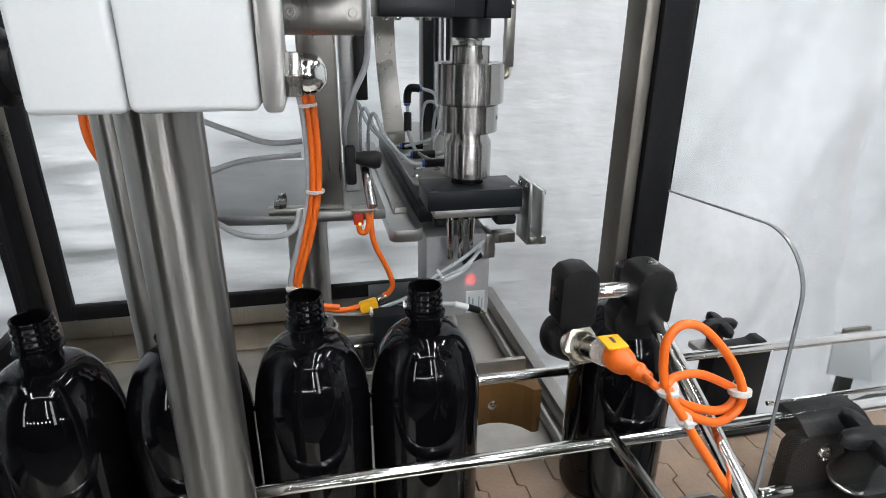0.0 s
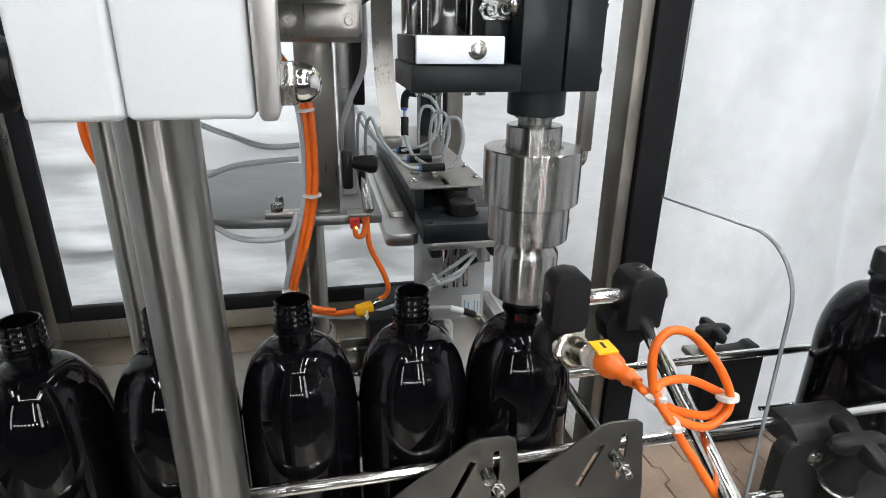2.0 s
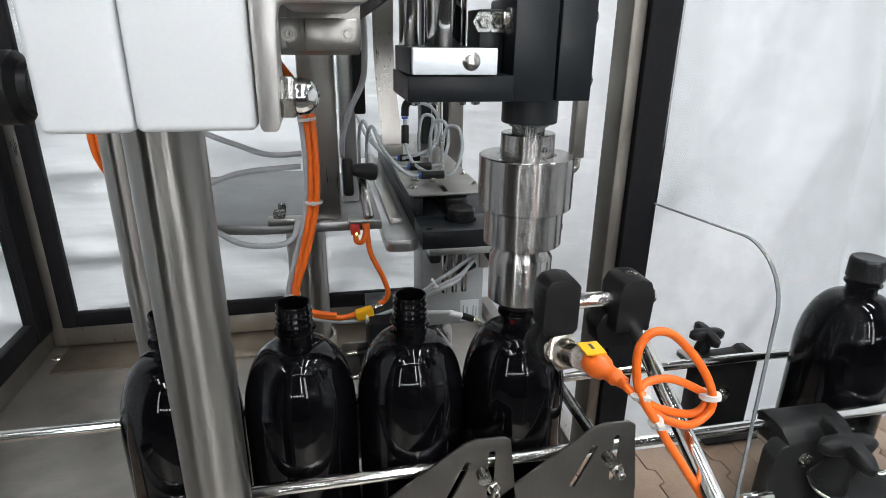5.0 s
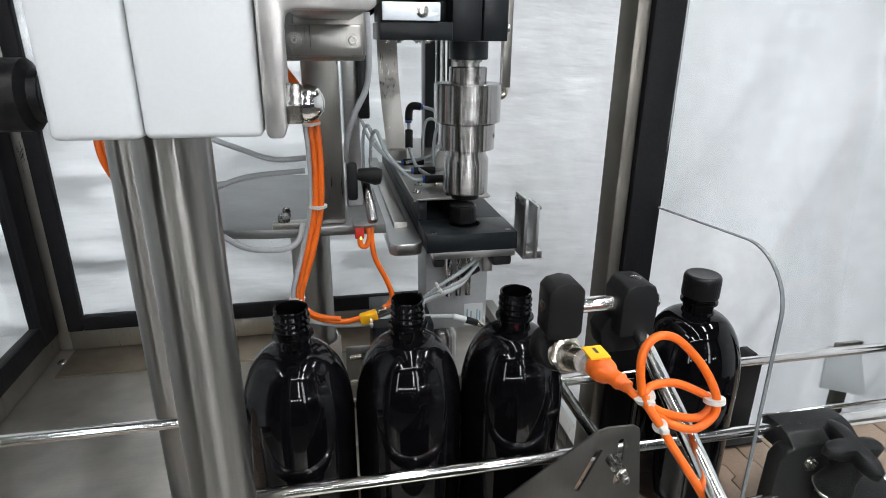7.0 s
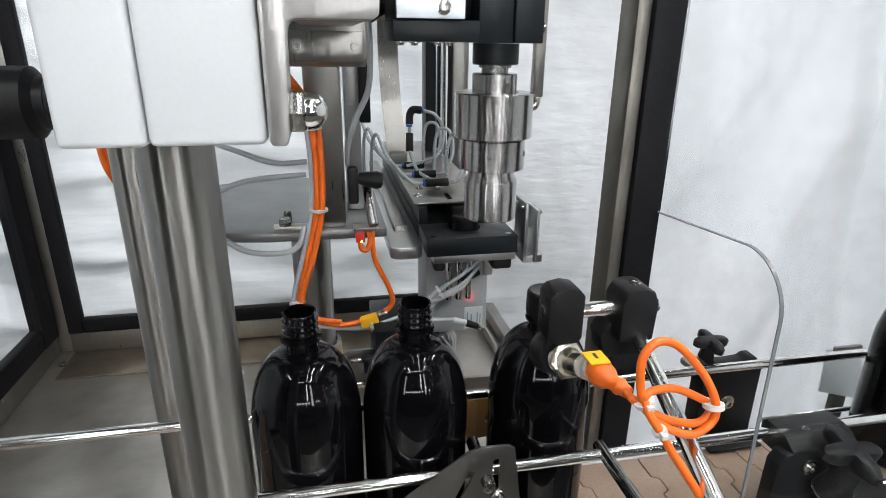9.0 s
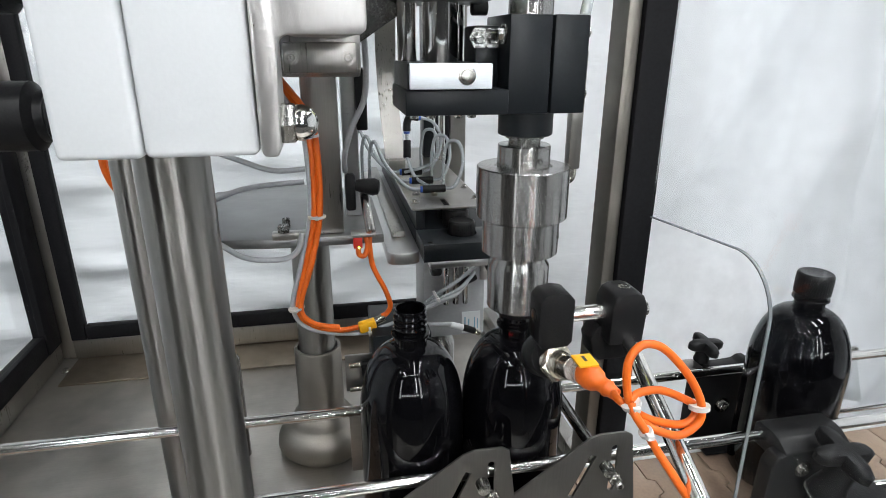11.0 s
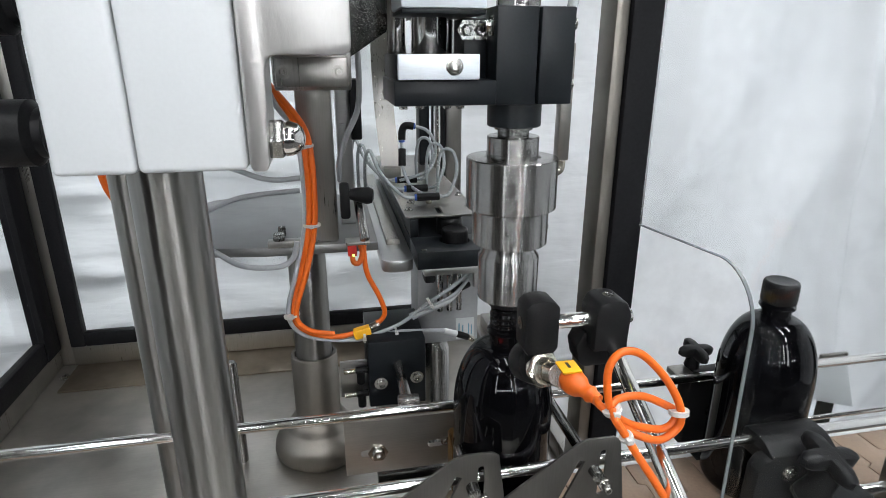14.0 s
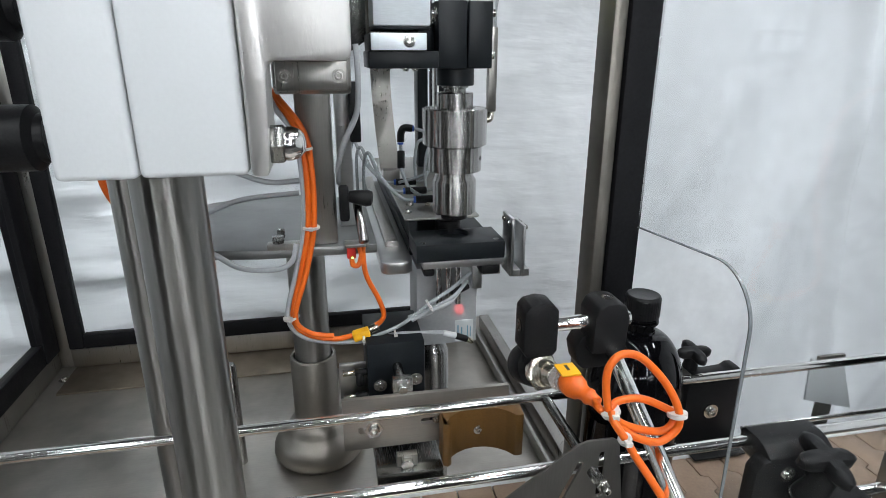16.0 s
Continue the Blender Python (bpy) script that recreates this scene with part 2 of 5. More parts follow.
def prism(outline, axis, a, b, w=0.0008, bm=None):
    """An outline extruded along an axis. axis x: outline is (y, z); y: (x, z); z: (x, y)."""
    def at(p, h):
        return {"x": (h, p[0], p[1]), "y": (p[0], h, p[1]), "z": (p[0], p[1], h)}[axis]
    m = bmesh.new()
    lo = [m.verts.new(at(p, a)) for p in outline]
    hi = [m.verts.new(at(p, b)) for p in outline]
    n = len(outline)
    m.faces.new(lo)
    m.faces.new(hi[::-1])
    for i in range(n):
        m.faces.new((lo[i], lo[(i + 1) % n], hi[(i + 1) % n], hi[i]))
    bmesh.ops.recalc_face_normals(m, faces=m.faces[:])
    if w:
        bevel(m, [e for e in m.edges], w, 2)
    return join(bm, m)


def rounded(x0, x1, z0, z1, r, n=6):
    pts = []
    for cx, cz, a0 in ((x1 - r, z1 - r, 0), (x0 + r, z1 - r, 90), (x0 + r, z0 + r, 180), (x1 - r, z0 + r, 270)):
        for i in range(n + 1):
            a = radians(a0 + 90 * i / n)
            pts.append((cx + r * math.cos(a), cz + r * math.sin(a)))
    return pts


def cut(bm_target, holes):
    """Cuts prisms (bmeshes) through a mesh by a boolean, applied at once."""
    me = bpy.data.meshes.new("t")
    bm_target.to_mesh(me)
    bm_target.free()
    ob = new("t", me)
    tools = []
    for h in holes:
        hm = bpy.data.meshes.new("h")
        h.to_mesh(hm)
        h.free()
        ho = new("h", hm)
        tools.append(ho)
        md = ob.modifiers.new("b", "BOOLEAN")
        md.operation, md.object, md.solver = "DIFFERENCE", ho, "EXACT"
    bpy.context.view_layer.update()
    ev = ob.evaluated_get(bpy.context.evaluated_depsgraph_get())
    out = bmesh.new()
    out.from_mesh(ev.to_mesh())
    for o in (ob, *tools):
        bpy.data.objects.remove(o)
    return out


def bolt(parent, p, d, r=0.004, h=0.004, name="bolt", socket=True, m=None):
    """A cap screw with its washer; the head points along d."""
    p, d = Vector(p), Vector(d).normalized()
    b = turned(p, d, [(r * 1.7, 0), (r * 1.7, h * 0.25), (r * 1.05, h * 0.25), (r, h * 0.32), (r, h * 0.92), (r * 0.9, h),
                      (r * 0.55, h), (r * 0.5, h * 0.45)], 12 if socket else 6)
    return part(name, b, m or M_BOLT, parent)


def tie(parent, p, d, r, w=0.0025, name="cable_tie"):
    """A nylon tie round a bundle along d, with its lock."""
    p, d = Vector(p), Vector(d).normalized()
    b = turned(p - d * w / 2, d, [(r, 0), (r + 0.0009, 0), (r + 0.0009, w), (r, w)], 16)
    u = frame_of(d)[0]
    q = p + u * (r + 0.001)
    box(q.x - 0.002, q.x + 0.002, q.y - 0.002, q.y + 0.002, q.z - 0.0015, q.z + 0.0015, 0.0004, 1, bm=b)
    return part(name, b, M_TIE, parent, "white nylon tie")

# ---- hall: floor, ceiling, curtains, lamps ----
FLOOR_Z, CEIL_Z = -0.95, 2.55


def build_hall():
    single("floor", box(-3.2, 4.2, -3.4, 2.4, FLOOR_Z - 0.1, FLOOR_Z, 0), M_FLOOR, "grey sealed concrete hall floor", "floor", kind="structure")
    # unseen hall wall and roof, added and kept dark for the reflections
    single("wall_left_hall", box(-3.2, -3.1, -3.3, 2.4, FLOOR_Z, CEIL_Z, 0), M_HALL, "unseen dark grey hall wall, added for reflections", "wall", kind="structure")
    single("ceiling", box(-3.2, 4.2, -3.4, 2.4, CEIL_Z, CEIL_Z + 0.1, 0), M_CEIL, "unseen dark grey hall roof, added for reflections", "ceiling", kind="structure")

    def sheet(name, a, b, amp, nx, nz, label, m=M_CURTAIN):
        """A hanging plastic sheet from a to b, with soft folds and creases, 2 mm thick."""
        a, b = Vector(a), Vector(b)
        d = (b - a)
        n = Vector((d.y, -d.x, 0)).normalized()
        bm = bmesh.new()
        layers = []
        for s in (0.0, 0.004):
            g = []
            for j in range(nz + 1):
                z = FLOOR_Z + (CEIL_Z - FLOOR_Z) * j / nz
                row = []
                for i in range(nx + 1):
                    p = a + d * (i / nx)
                    q = Vector((p.x * 0.9 + p.y * 0.7, 1.7, z))
                    k = min(1.0, max(0.0, (0.9 - p.x) / 0.7))
                    w = noise.noise(Vector((q.x * 2.2 + q.z * 0.5, 3.1, q.z * 0.35))) * amp
                    w += noise.noise(Vector((q.x * 3.0, 9.0, q.z * 9.0))) * amp * (0.02 + 0.55 * k)
                    w += noise.noise(Vector((q.x * 6.0, 5.0, q.z * 24.0))) * amp * (0.01 + 0.27 * k)
                    w += noise.noise(Vector((q.x * 14.0 + q.z * 5.0, 2.0, q.z * 4.0))) * amp * 0.06
                    e = p.x - 0.62 * z
                    w += noise.noise(Vector((e * 3.2, 4.0, z * 0.8))) * amp * 0.55 * (1 - k)
                    w += noise.noise(Vector((e * 9.0, 8.0, z * 1.4))) * amp * 0.12 * (1 - k)
                    f = p.x - 1.90 + 0.12 * (z - 0.2)
                    w += 0.045 * math.exp(-(f / 0.035) ** 2) - 0.03 * math.exp(-((f - 0.09) / 0.05) ** 2)
                    w += abs(noise.noise(Vector((q.x * 5.0 - q.z * 2.0, 7.0, q.z * 1.5)))) * amp * 0.10
                    row.append(bm.verts.new((p.x + n.x * (w + s), p.y + n.y * (w + s), z)))
                g.append(row)
            layers.append(g)
        for k, g in enumerate(layers):
            for j in range(nz):
                for i in range(nx):
                    f = (g[j][i], g[j][i + 1], g[j + 1][i + 1], g[j + 1][i])
                    bm.faces.new(f if k else f[::-1])
        single(name, bm, m, label, "curtain", kind="structure", sharp=80)
    sheet("wall_rear", (-2.3, 1.10), (1.12, 1.10), 0.075, 200, 260, "white crinkled plastic sheet hanging behind the machine", M_CRINKLE_DIM)
    sheet("wall_rear_right", (1.1202, 1.10), (3.4, 1.10), 0.075, 220, 200, "white plastic sheet with soft folds hanging behind the machine")
    sheet("wall_right", (3.4, 1.9), (3.4, -3.3), 0.09, 90, 60, "white plastic sheet hanging beside the machine")
    sheet("wall_left", (-2.2, -1.2), (-2.2, 1.9), 0.09, 90, 60, "white plastic sheet hanging beside the machine")
    # unseen wall, added so that bottles and poles reflect something dark
    single("wall_front", box(-3.0, 3.4, -3.3, -3.2, FLOOR_Z, CEIL_Z, 0), M_HALL, "unseen dark grey wall behind the viewer, added for reflections", "wall", kind="structure")


def build_lamps():
    """Linear ceiling lamps: a housing, a glowing cover and the light that it gives."""
    first = None
    for x, y, power in ((-1.4, -1.4, 0.2), (2.0, -0.2, 1.3), (1.1, -0.8, 0.75), (-0.9, -2.3, 0.75), (1.2, -2.3, 1.0)):
        at = (x, y, CEIL_Z - 0.08)
        if first is None:
            first = thing("ceiling_light", "white linear ceiling lamp, switched on", "ceiling light", at, "hall lamps")
            part("housing", box(x - 0.11, x + 0.11, y - 0.52, y + 0.52, CEIL_Z - 0.06, CEIL_Z - 0.001, 0.01), M_CEIL, first)
            part("diffuser", box(x - 0.09, x + 0.09, y - 0.5, y + 0.5, CEIL_Z - 0.08, CEIL_Z - 0.062, 0.006), M_LAMP, first, "glowing white diffuser")
        else:
            copy_thing(first, pose(*at))
        la = bpy.data.lights.new("lamp_light", "AREA")
        la.shape, la.size, la.size_y, la.energy, la.color = "RECTANGLE", 0.18, 1.0, LAMP_W * power, (0.975, 0.985, 1.0)
        lo = new("lamp_light", la)
        lo.matrix_world = pose(x, y, CEIL_Z - 0.085)


LAMP_W = 13.5


def build_windows():
    """Daylight windows of the hall, in the wall behind the viewer."""
    for x, h in ((-1.75, 0.12), (1.15, 0.13)):
        w = thing("window", "bright steel-framed hall window behind the viewer", "window", (x, -3.2, 0.25), "hall windows", "structure")
        for z0, z1 in ((0.27, 0.86), (0.90, 1.53), (1.57, 2.20)):
            part("pane", box(x - h, x + h, -3.185, -3.175, z0, z1, 0), M_DAY, w, "bright daylit pane")
        for dx in (-h - 0.02, h + 0.02):
            part("frame", box(x + dx - 0.02, x + dx + 0.02, -3.199, -3.16, 0.23, 2.24, 0.003), M_HALL, w)
        for z in (0.25, 0.88, 1.55, 2.22):
            part("frame", box(x - h, x + h, -3.199, -3.165, z - 0.02, z + 0.02, 0.003), M_HALL, w)


def build_glint_panels():
    """Small square glowing panels, unseen, added for glints on the bottles: a column and a low row."""
    spots = [(0.58, 0.74 + 0.165 * i) for i in range(10)] + [(-1.35 + 0.34 * i, 0.50) for i in range(11) if abs(-1.35 + 0.34 * i - 1.15) > 0.32]
    first = None
    for x, z in spots:
        at = (x, -3.2, z)
        if first is None:
            first = thing("glint_panel", "small square glowing panel, unseen, added for glints on the bottles", "wall lamp", at, "wall lamps")
            part("housing", box(x - 0.07, x + 0.07, -3.1995, -3.165, z - 0.06, z + 0.06, 0.004), M_HALL, first)
            part("diffuser", box(x - 0.055, x + 0.055, -3.1645, -3.150, z - 0.045, z + 0.045, 0.003), M_GLINT, first, "glowing white diffuser")
        else:
            copy_thing(first, pose(*at))


def build_glint_bars():
    """Two unseen bars of small glowing squares under the roof of the machine, added for glints on the bottles: one
    along the lane's depth, one across the front.
    """
    z = 1.018
    for name, p, q in (("depth", (0.385, -0.985), (0.385, 0.700)), ("front", (-0.30, -1.0), (0.565, -1.0))):
        lb = thing("glint_bar", "slim grey bar with small glowing squares, unseen, added for glints on the bottles", "light bar", (p[0], p[1], z), "machine light bars")
        along_y = name == "depth"
        if along_y:
            part("housing", box(p[0] - 0.014, p[0] + 0.014, p[1], q[1], z, z + 0.02, 0.002), M_ALU, lb)
        else:
            part("housing", box(p[0], q[0], p[1] - 0.014, p[1] + 0.014, z, z + 0.02, 0.002), M_ALU, lb)
        n = 17
        for i in range(n):
            k = (i + 0.5) / n
            x = p[0] if along_y else p[0] + (q[0] - p[0]) * k
            y = p[1] + 1.20 * k if along_y else p[1]
            a, b = (0.012, 0.020) if along_y else (0.016, 0.011)
            part("glint_cover", box(x - a, x + a, y - b, y + b, z - 0.004, z - 0.0005, 0.001), M_GLINT, lb, "glowing white square for glints on the bottles")


build_windows()
build_glint_panels()
build_glint_bars()
build_hall()
build_lamps()

# ---- enclosure ----
BED = -0.165


def glass_pane(name, outline, axis, a, b, parent):
    ob = part(name, prism(outline, axis, a, b, 0), M_GLASS, parent, "clear acrylic pane")
    ob.visible_shadow = False
    return ob


def build_enclosure():
    bed = tagged(single("machine_bed", box(-0.33, 0.62, -0.42, 0.79, BED - 0.04, BED, 0.002), M_PLATE, "brushed stainless steel machine bed plate", "machine bed", kind="structure"))
    ORIGIN[bed] = Vector((0, 0, 0))
    part("edge_rim", box(0.590, 0.612, 0.10, 0.735, BED + 0.0005, BED + 0.03, 0.002), M_STEEL, bed, "raised stainless rim")
    part("edge_rim", box(0.565, 0.572, 0.10, 0.735, BED + 0.0005, BED + 0.022, 0.002), M_STEEL, bed, "raised stainless rim")
    part("edge_rim", box(0.46, 0.5645, 0.715, 0.735, BED + 0.0005, BED + 0.022, 0.002), M_STEEL, bed, "raised stainless rim")
    cab = thing("machine_cabinet", "stainless steel machine cabinet standing on the hall floor", "cabinet", (0.15, 0.17, FLOOR_Z), kind="structure")
    part("body", box(-0.28, 0.58, -0.40, 0.74, FLOOR_Z, BED - 0.041, 0.004), M_PLATE, cab)
    top = 1.05
    back = thing("wall_back_guard", "rear machine guard of stainless tube with black gasket and clear panes", "machine guard", (0.1, 0.75, BED), kind="structure")
    part("post", box(-0.312, -0.2585, 0.7125, 0.775, BED, top, 0.005), M_STEEL, back)
    part("post", box(0.500, 0.533, 0.700, 0.745, BED, top, 0.004), M_STEEL, back)
    part("bottom_rail", box(-0.258, 0.4995, 0.703, 0.745, BED + 0.0045, -0.1195, 0.003), M_STEEL, back)
    part("bed_strip", box(-0.255, 0.4595, 0.607, 0.745, BED + 0.0002, BED + 0.004, 0.001), M_STRIP, back, "dark bent sheet strip on the bed")
    part("top_rail", box(-0.258, 0.4995, 0.703, 0.745, top - 0.035, top, 0.003), M_STEEL, back)
    part("gasket", box(-0.258, -0.2305, 0.700, 0.722, -0.119, top - 0.036, 0.003), M_RUBBER, back, "black rubber gasket")
    part("gasket", box(0.473, 0.4995, 0.700, 0.722, -0.119, top - 0.036, 0.003), M_RUBBER, back, "black rubber gasket")
    part("gasket", box(-0.230, 0.4725, 0.701, 0.720, -0.119, -0.0895, 0.003), M_RUBBER, back, "black rubber gasket")
    glass_pane("pane", [(-0.234, -0.093), (0.476, -0.093), (0.476, top - 0.04), (-0.234, top - 0.04)], "y", 0.709, 0.713, back)
    left = thing("wall_left_guard", "side machine guard of stainless tube with black gasket and clear panes", "machine guard", (-0.29, 0.2, BED), kind="structure")
    part("bottom_rail", box(-0.316, -0.283, -0.40, 0.712, BED + 0.0005, -0.1255, 0.003), M_STEEL, left)
    part("top_rail", box(-0.316, -0.283, -0.40, 0.712, top - 0.035, top, 0.003), M_STEEL, left)
    part("gasket", box(-0.305, -0.279, 0.657, 0.712, -0.125, top - 0.036, 0.003), M_RUBBER, left, "black rubber gasket")
    part("gasket", box(-0.303, -0.281, -0.40, 0.6565, -0.125, -0.083, 0.003), M_RUBBER, left, "black rubber gasket")
    glass_pane("pane", [(-0.40, -0.086), (0.66, -0.086), (0.66, top - 0.04), (-0.40, top - 0.04)], "x", -0.293, -0.289, left)
    bolt(left, (-0.262, 0.665, BED + 0.0005), (0, 0, 1), 0.006, 0.005, "floor_bolt")
    # right corner post and the acrylic side panel with its bottle opening
    right = thing("wall_right_guard", "corner post with black edging and a clear side panel cut out for bottles", "machine guard", (0.55, 0.08, FLOOR_Z), kind="structure")
    part("post", box(0.5265, 0.5405, 0.068, 0.102, FLOOR_Z, top, 0.003), M_POST, right)
    part("edging", box(0.5410, 0.5735, 0.064, 0.10, FLOOR_Z, top, 0.003), M_RUBBER, right, "black rubber edging strip")
    x0, x1 = 0.570, 0.574
    yc, zc, r = -0.108, 0.286, 0.045
    arc = [(yc + r - r * math.sin(a), zc - r + r * math.cos(a)) for a in [math.pi / 2 * i / 10 for i in range(11)]]
    edge = [(0.063, 0.276)] + arc + [(-0.125, FLOOR_Z + 0.2)]
    glass_pane("pane", edge + [(-1.0, FLOOR_Z + 0.2), (-1.0, top), (0.063, top)], "x", x0, x1, right)
    path = [Vector((x0 - 0.0005, p[0], p[1])) for p in edge]
    strip = bmesh.new()
    rows = []
    for i, p in enumerate(path):
        d = (path[min(i + 1, len(path) - 1)] - path[max(i - 1, 0)]).normalized()
        n = Vector((0, -d.z, d.y)) * 0.0005
        rows.append([p + n, p - n, p - n + Vector((0.0045, 0, 0)), p + n + Vector((0.0045, 0, 0))])
    part("pane_edge", rings(rows, strip), M_EDGE, right, "polished grey pane edge")


build_enclosure()

# ---- conveyor ----


def build_conveyor():
    con = thing("conveyor", "slat chain bottle conveyor with brown links and stainless side frames", "conveyor", (0.4, 0, FLOOR_Z))
    me = None
    for i in range(38):
        x = -0.35 + 0.0385 * i
        if me is None:
            b = prism([(0.0005, -0.0415), (0.0375, -0.0415), (0.0375, -0.012), (0.0455, -0.008), (0.0455, 0.008), (0.0375, 0.012), (0.0375, 0.0415),
                       (0.0005, 0.0415), (0.0005, 0.0125), (0.008, 0.0085), (0.008, -0.0085), (0.0005, -0.0125)], "z", -0.004, 0.0, 0.0004)
            me = finish(b, M_CHAIN, "chain_link")
        ob = new("chain_link", me)
        ob.parent = con
        ob.location = Vector((x, 0, 0)) - Vector(ORIGIN[con])
    part("side_frame", box(-0.5, 1.15, 0.050, 0.066, -0.12, -0.002, 0.003), M_STEEL, con, "stainless side frame")
    part("side_frame", box(-0.5, 1.15, -0.066, -0.050, -0.12, -0.002, 0.003), M_STEEL, con, "stainless side frame")
    part("lower_guide", rod((0.735, 0.058, 0.017), (1.2, 0.058, 0.016), 0.0030), M_CHROME, con, "thin polished lower guide rod")
    for x in (0.78, 1.08):
        part("guide_pin", rod((x, 0.058, -0.003), (x, 0.058, 0.0145), 0.0025), M_STEEL, con)
    part("wear_strip", box(-0.5, 1.15, 0.0425, 0.0495, -0.03, 0.003, 0.001), M_WHITE, con, "white wear strip")
    part("chain_bed", box(-0.5, 1.15, -0.049, 0.042, -0.05, -0.005, 0.001), M_DARK, con)
    for x in (-0.42, 1.05):
        part("leg", box(x - 0.02, x + 0.02, -0.045, 0.045, FLOOR_Z, -0.0505, 0.003), M_STEEL, con)
    for y, n, x1 in ((-0.0525, "front", 1.2), (0.0545, "back", 1.2)):
        ra = thing("guide_rail", "polished stainless round guide rail beside the bottle lane", "guide rail", (0.3, y, 0.096), "bottle guide rails")
        part("rail_rod", rod((-0.55, y, 0.096), (x1, y, 0.096), 0.0052), M_CHROME, ra)
        for x in (-0.45, 1.1):
            part("rail_stay", rod((x, y, 0.0915), (x, y, -0.002 if n == "front" else -0.002), 0.004), M_STEEL, ra)


build_conveyor()

# ---- bottles and caps ----
BOTTLE_H = 0.228


def build_bottle():
    bo = thing("bottle", "glossy black plastic bottle with threaded neck on the conveyor", "bottle", (0, 0, 0), "bottles in the lane")
    prof = [(0.001, 0.004), (0.030, 0.002), (0.038, 0.0), (0.043, 0.002), (0.0452, 0.007), (0.0457, 0.013)]
    prof += [(0.0457, 0.018), (0.0455, 0.022), (0.0455, 0.060), (0.0455, 0.100), (0.0456, 0.112), (0.0457, 0.120), (0.0457, 0.128)]
    for i in range(1, 15):
        a = radians(90 * i / 15)
        prof.append((0.0137 + (0.0457 - 0.0137) * math.cos(a) ** 0.92, 0.128 + 0.0655 * math.sin(a)))
    prof += [(0.0141, 0.194), (0.0138, 0.197)]
    part("body", turned((0, 0, 0), (0, 0, 1), prof, 64, caps=True), M_PET, bo, sharp=60)
    neck = [(0.0135, 0.197), (0.0135, 0.2035), (0.0162, 0.2042), (0.0165, 0.2052), (0.0162, 0.2062), (0.0137, 0.2068)]
    for z in (0.2115, 0.2165, 0.2215):
        neck += [(0.0133, z - 0.0018), (0.0143, z - 0.0006), (0.0143, z + 0.0006), (0.0133, z + 0.0018)]
    neck += [(0.0133, 0.2262), (0.0136, 0.2275), (0.0131, 0.2285), (0.0118, 0.228), (0.0113, 0.224), (0.0110, 0.195)]
    part("neck", turned((0, 0, 0), (0, 0, 1), neck, 40, caps=True), M_PET, bo, "threaded black neck", sharp=50)
    return bo


def build_cap():
    b = bmesh.new()
    seg = 120
    loops = []
    for r, z, k in ((0.0148, 0.0, 0), (0.0162, 0.0004, 1), (0.0163, 0.004, 1), (0.0163, 0.0165, 1), (0.0160, 0.0190, 0.6), (0.0150, 0.0207, 0), (0.0137, 0.0213, 0), (0.0128, 0.0210, 0), (0.002, 0.0209, 0)):
        loops.append([((r - (0.00035 * k if i % 3 == 0 else 0)) * math.cos(2 * math.pi * i / seg), (r - (0.00035 * k if i % 3 == 0 else 0)) * math.sin(2 * math.pi * i / seg), z) for i in range(seg)])
    rings(loops, b)
    return single("bottle_cap", b, M_CAP, "black ribbed plastic screw cap", "bottle cap", "black screw caps", sharp=60)


bottle = build_bottle()
cap = build_cap()
BOTTLES = [bottle] + [copy_thing(bottle, pose(0, 0, 0)) for _ in range(5)]
CAPS = [cap] + [copy_thing(cap, pose(0, 0, 0)) for _ in range(7)]

# ---- capping head ----
HX, HB = 0.4135, 0.2185


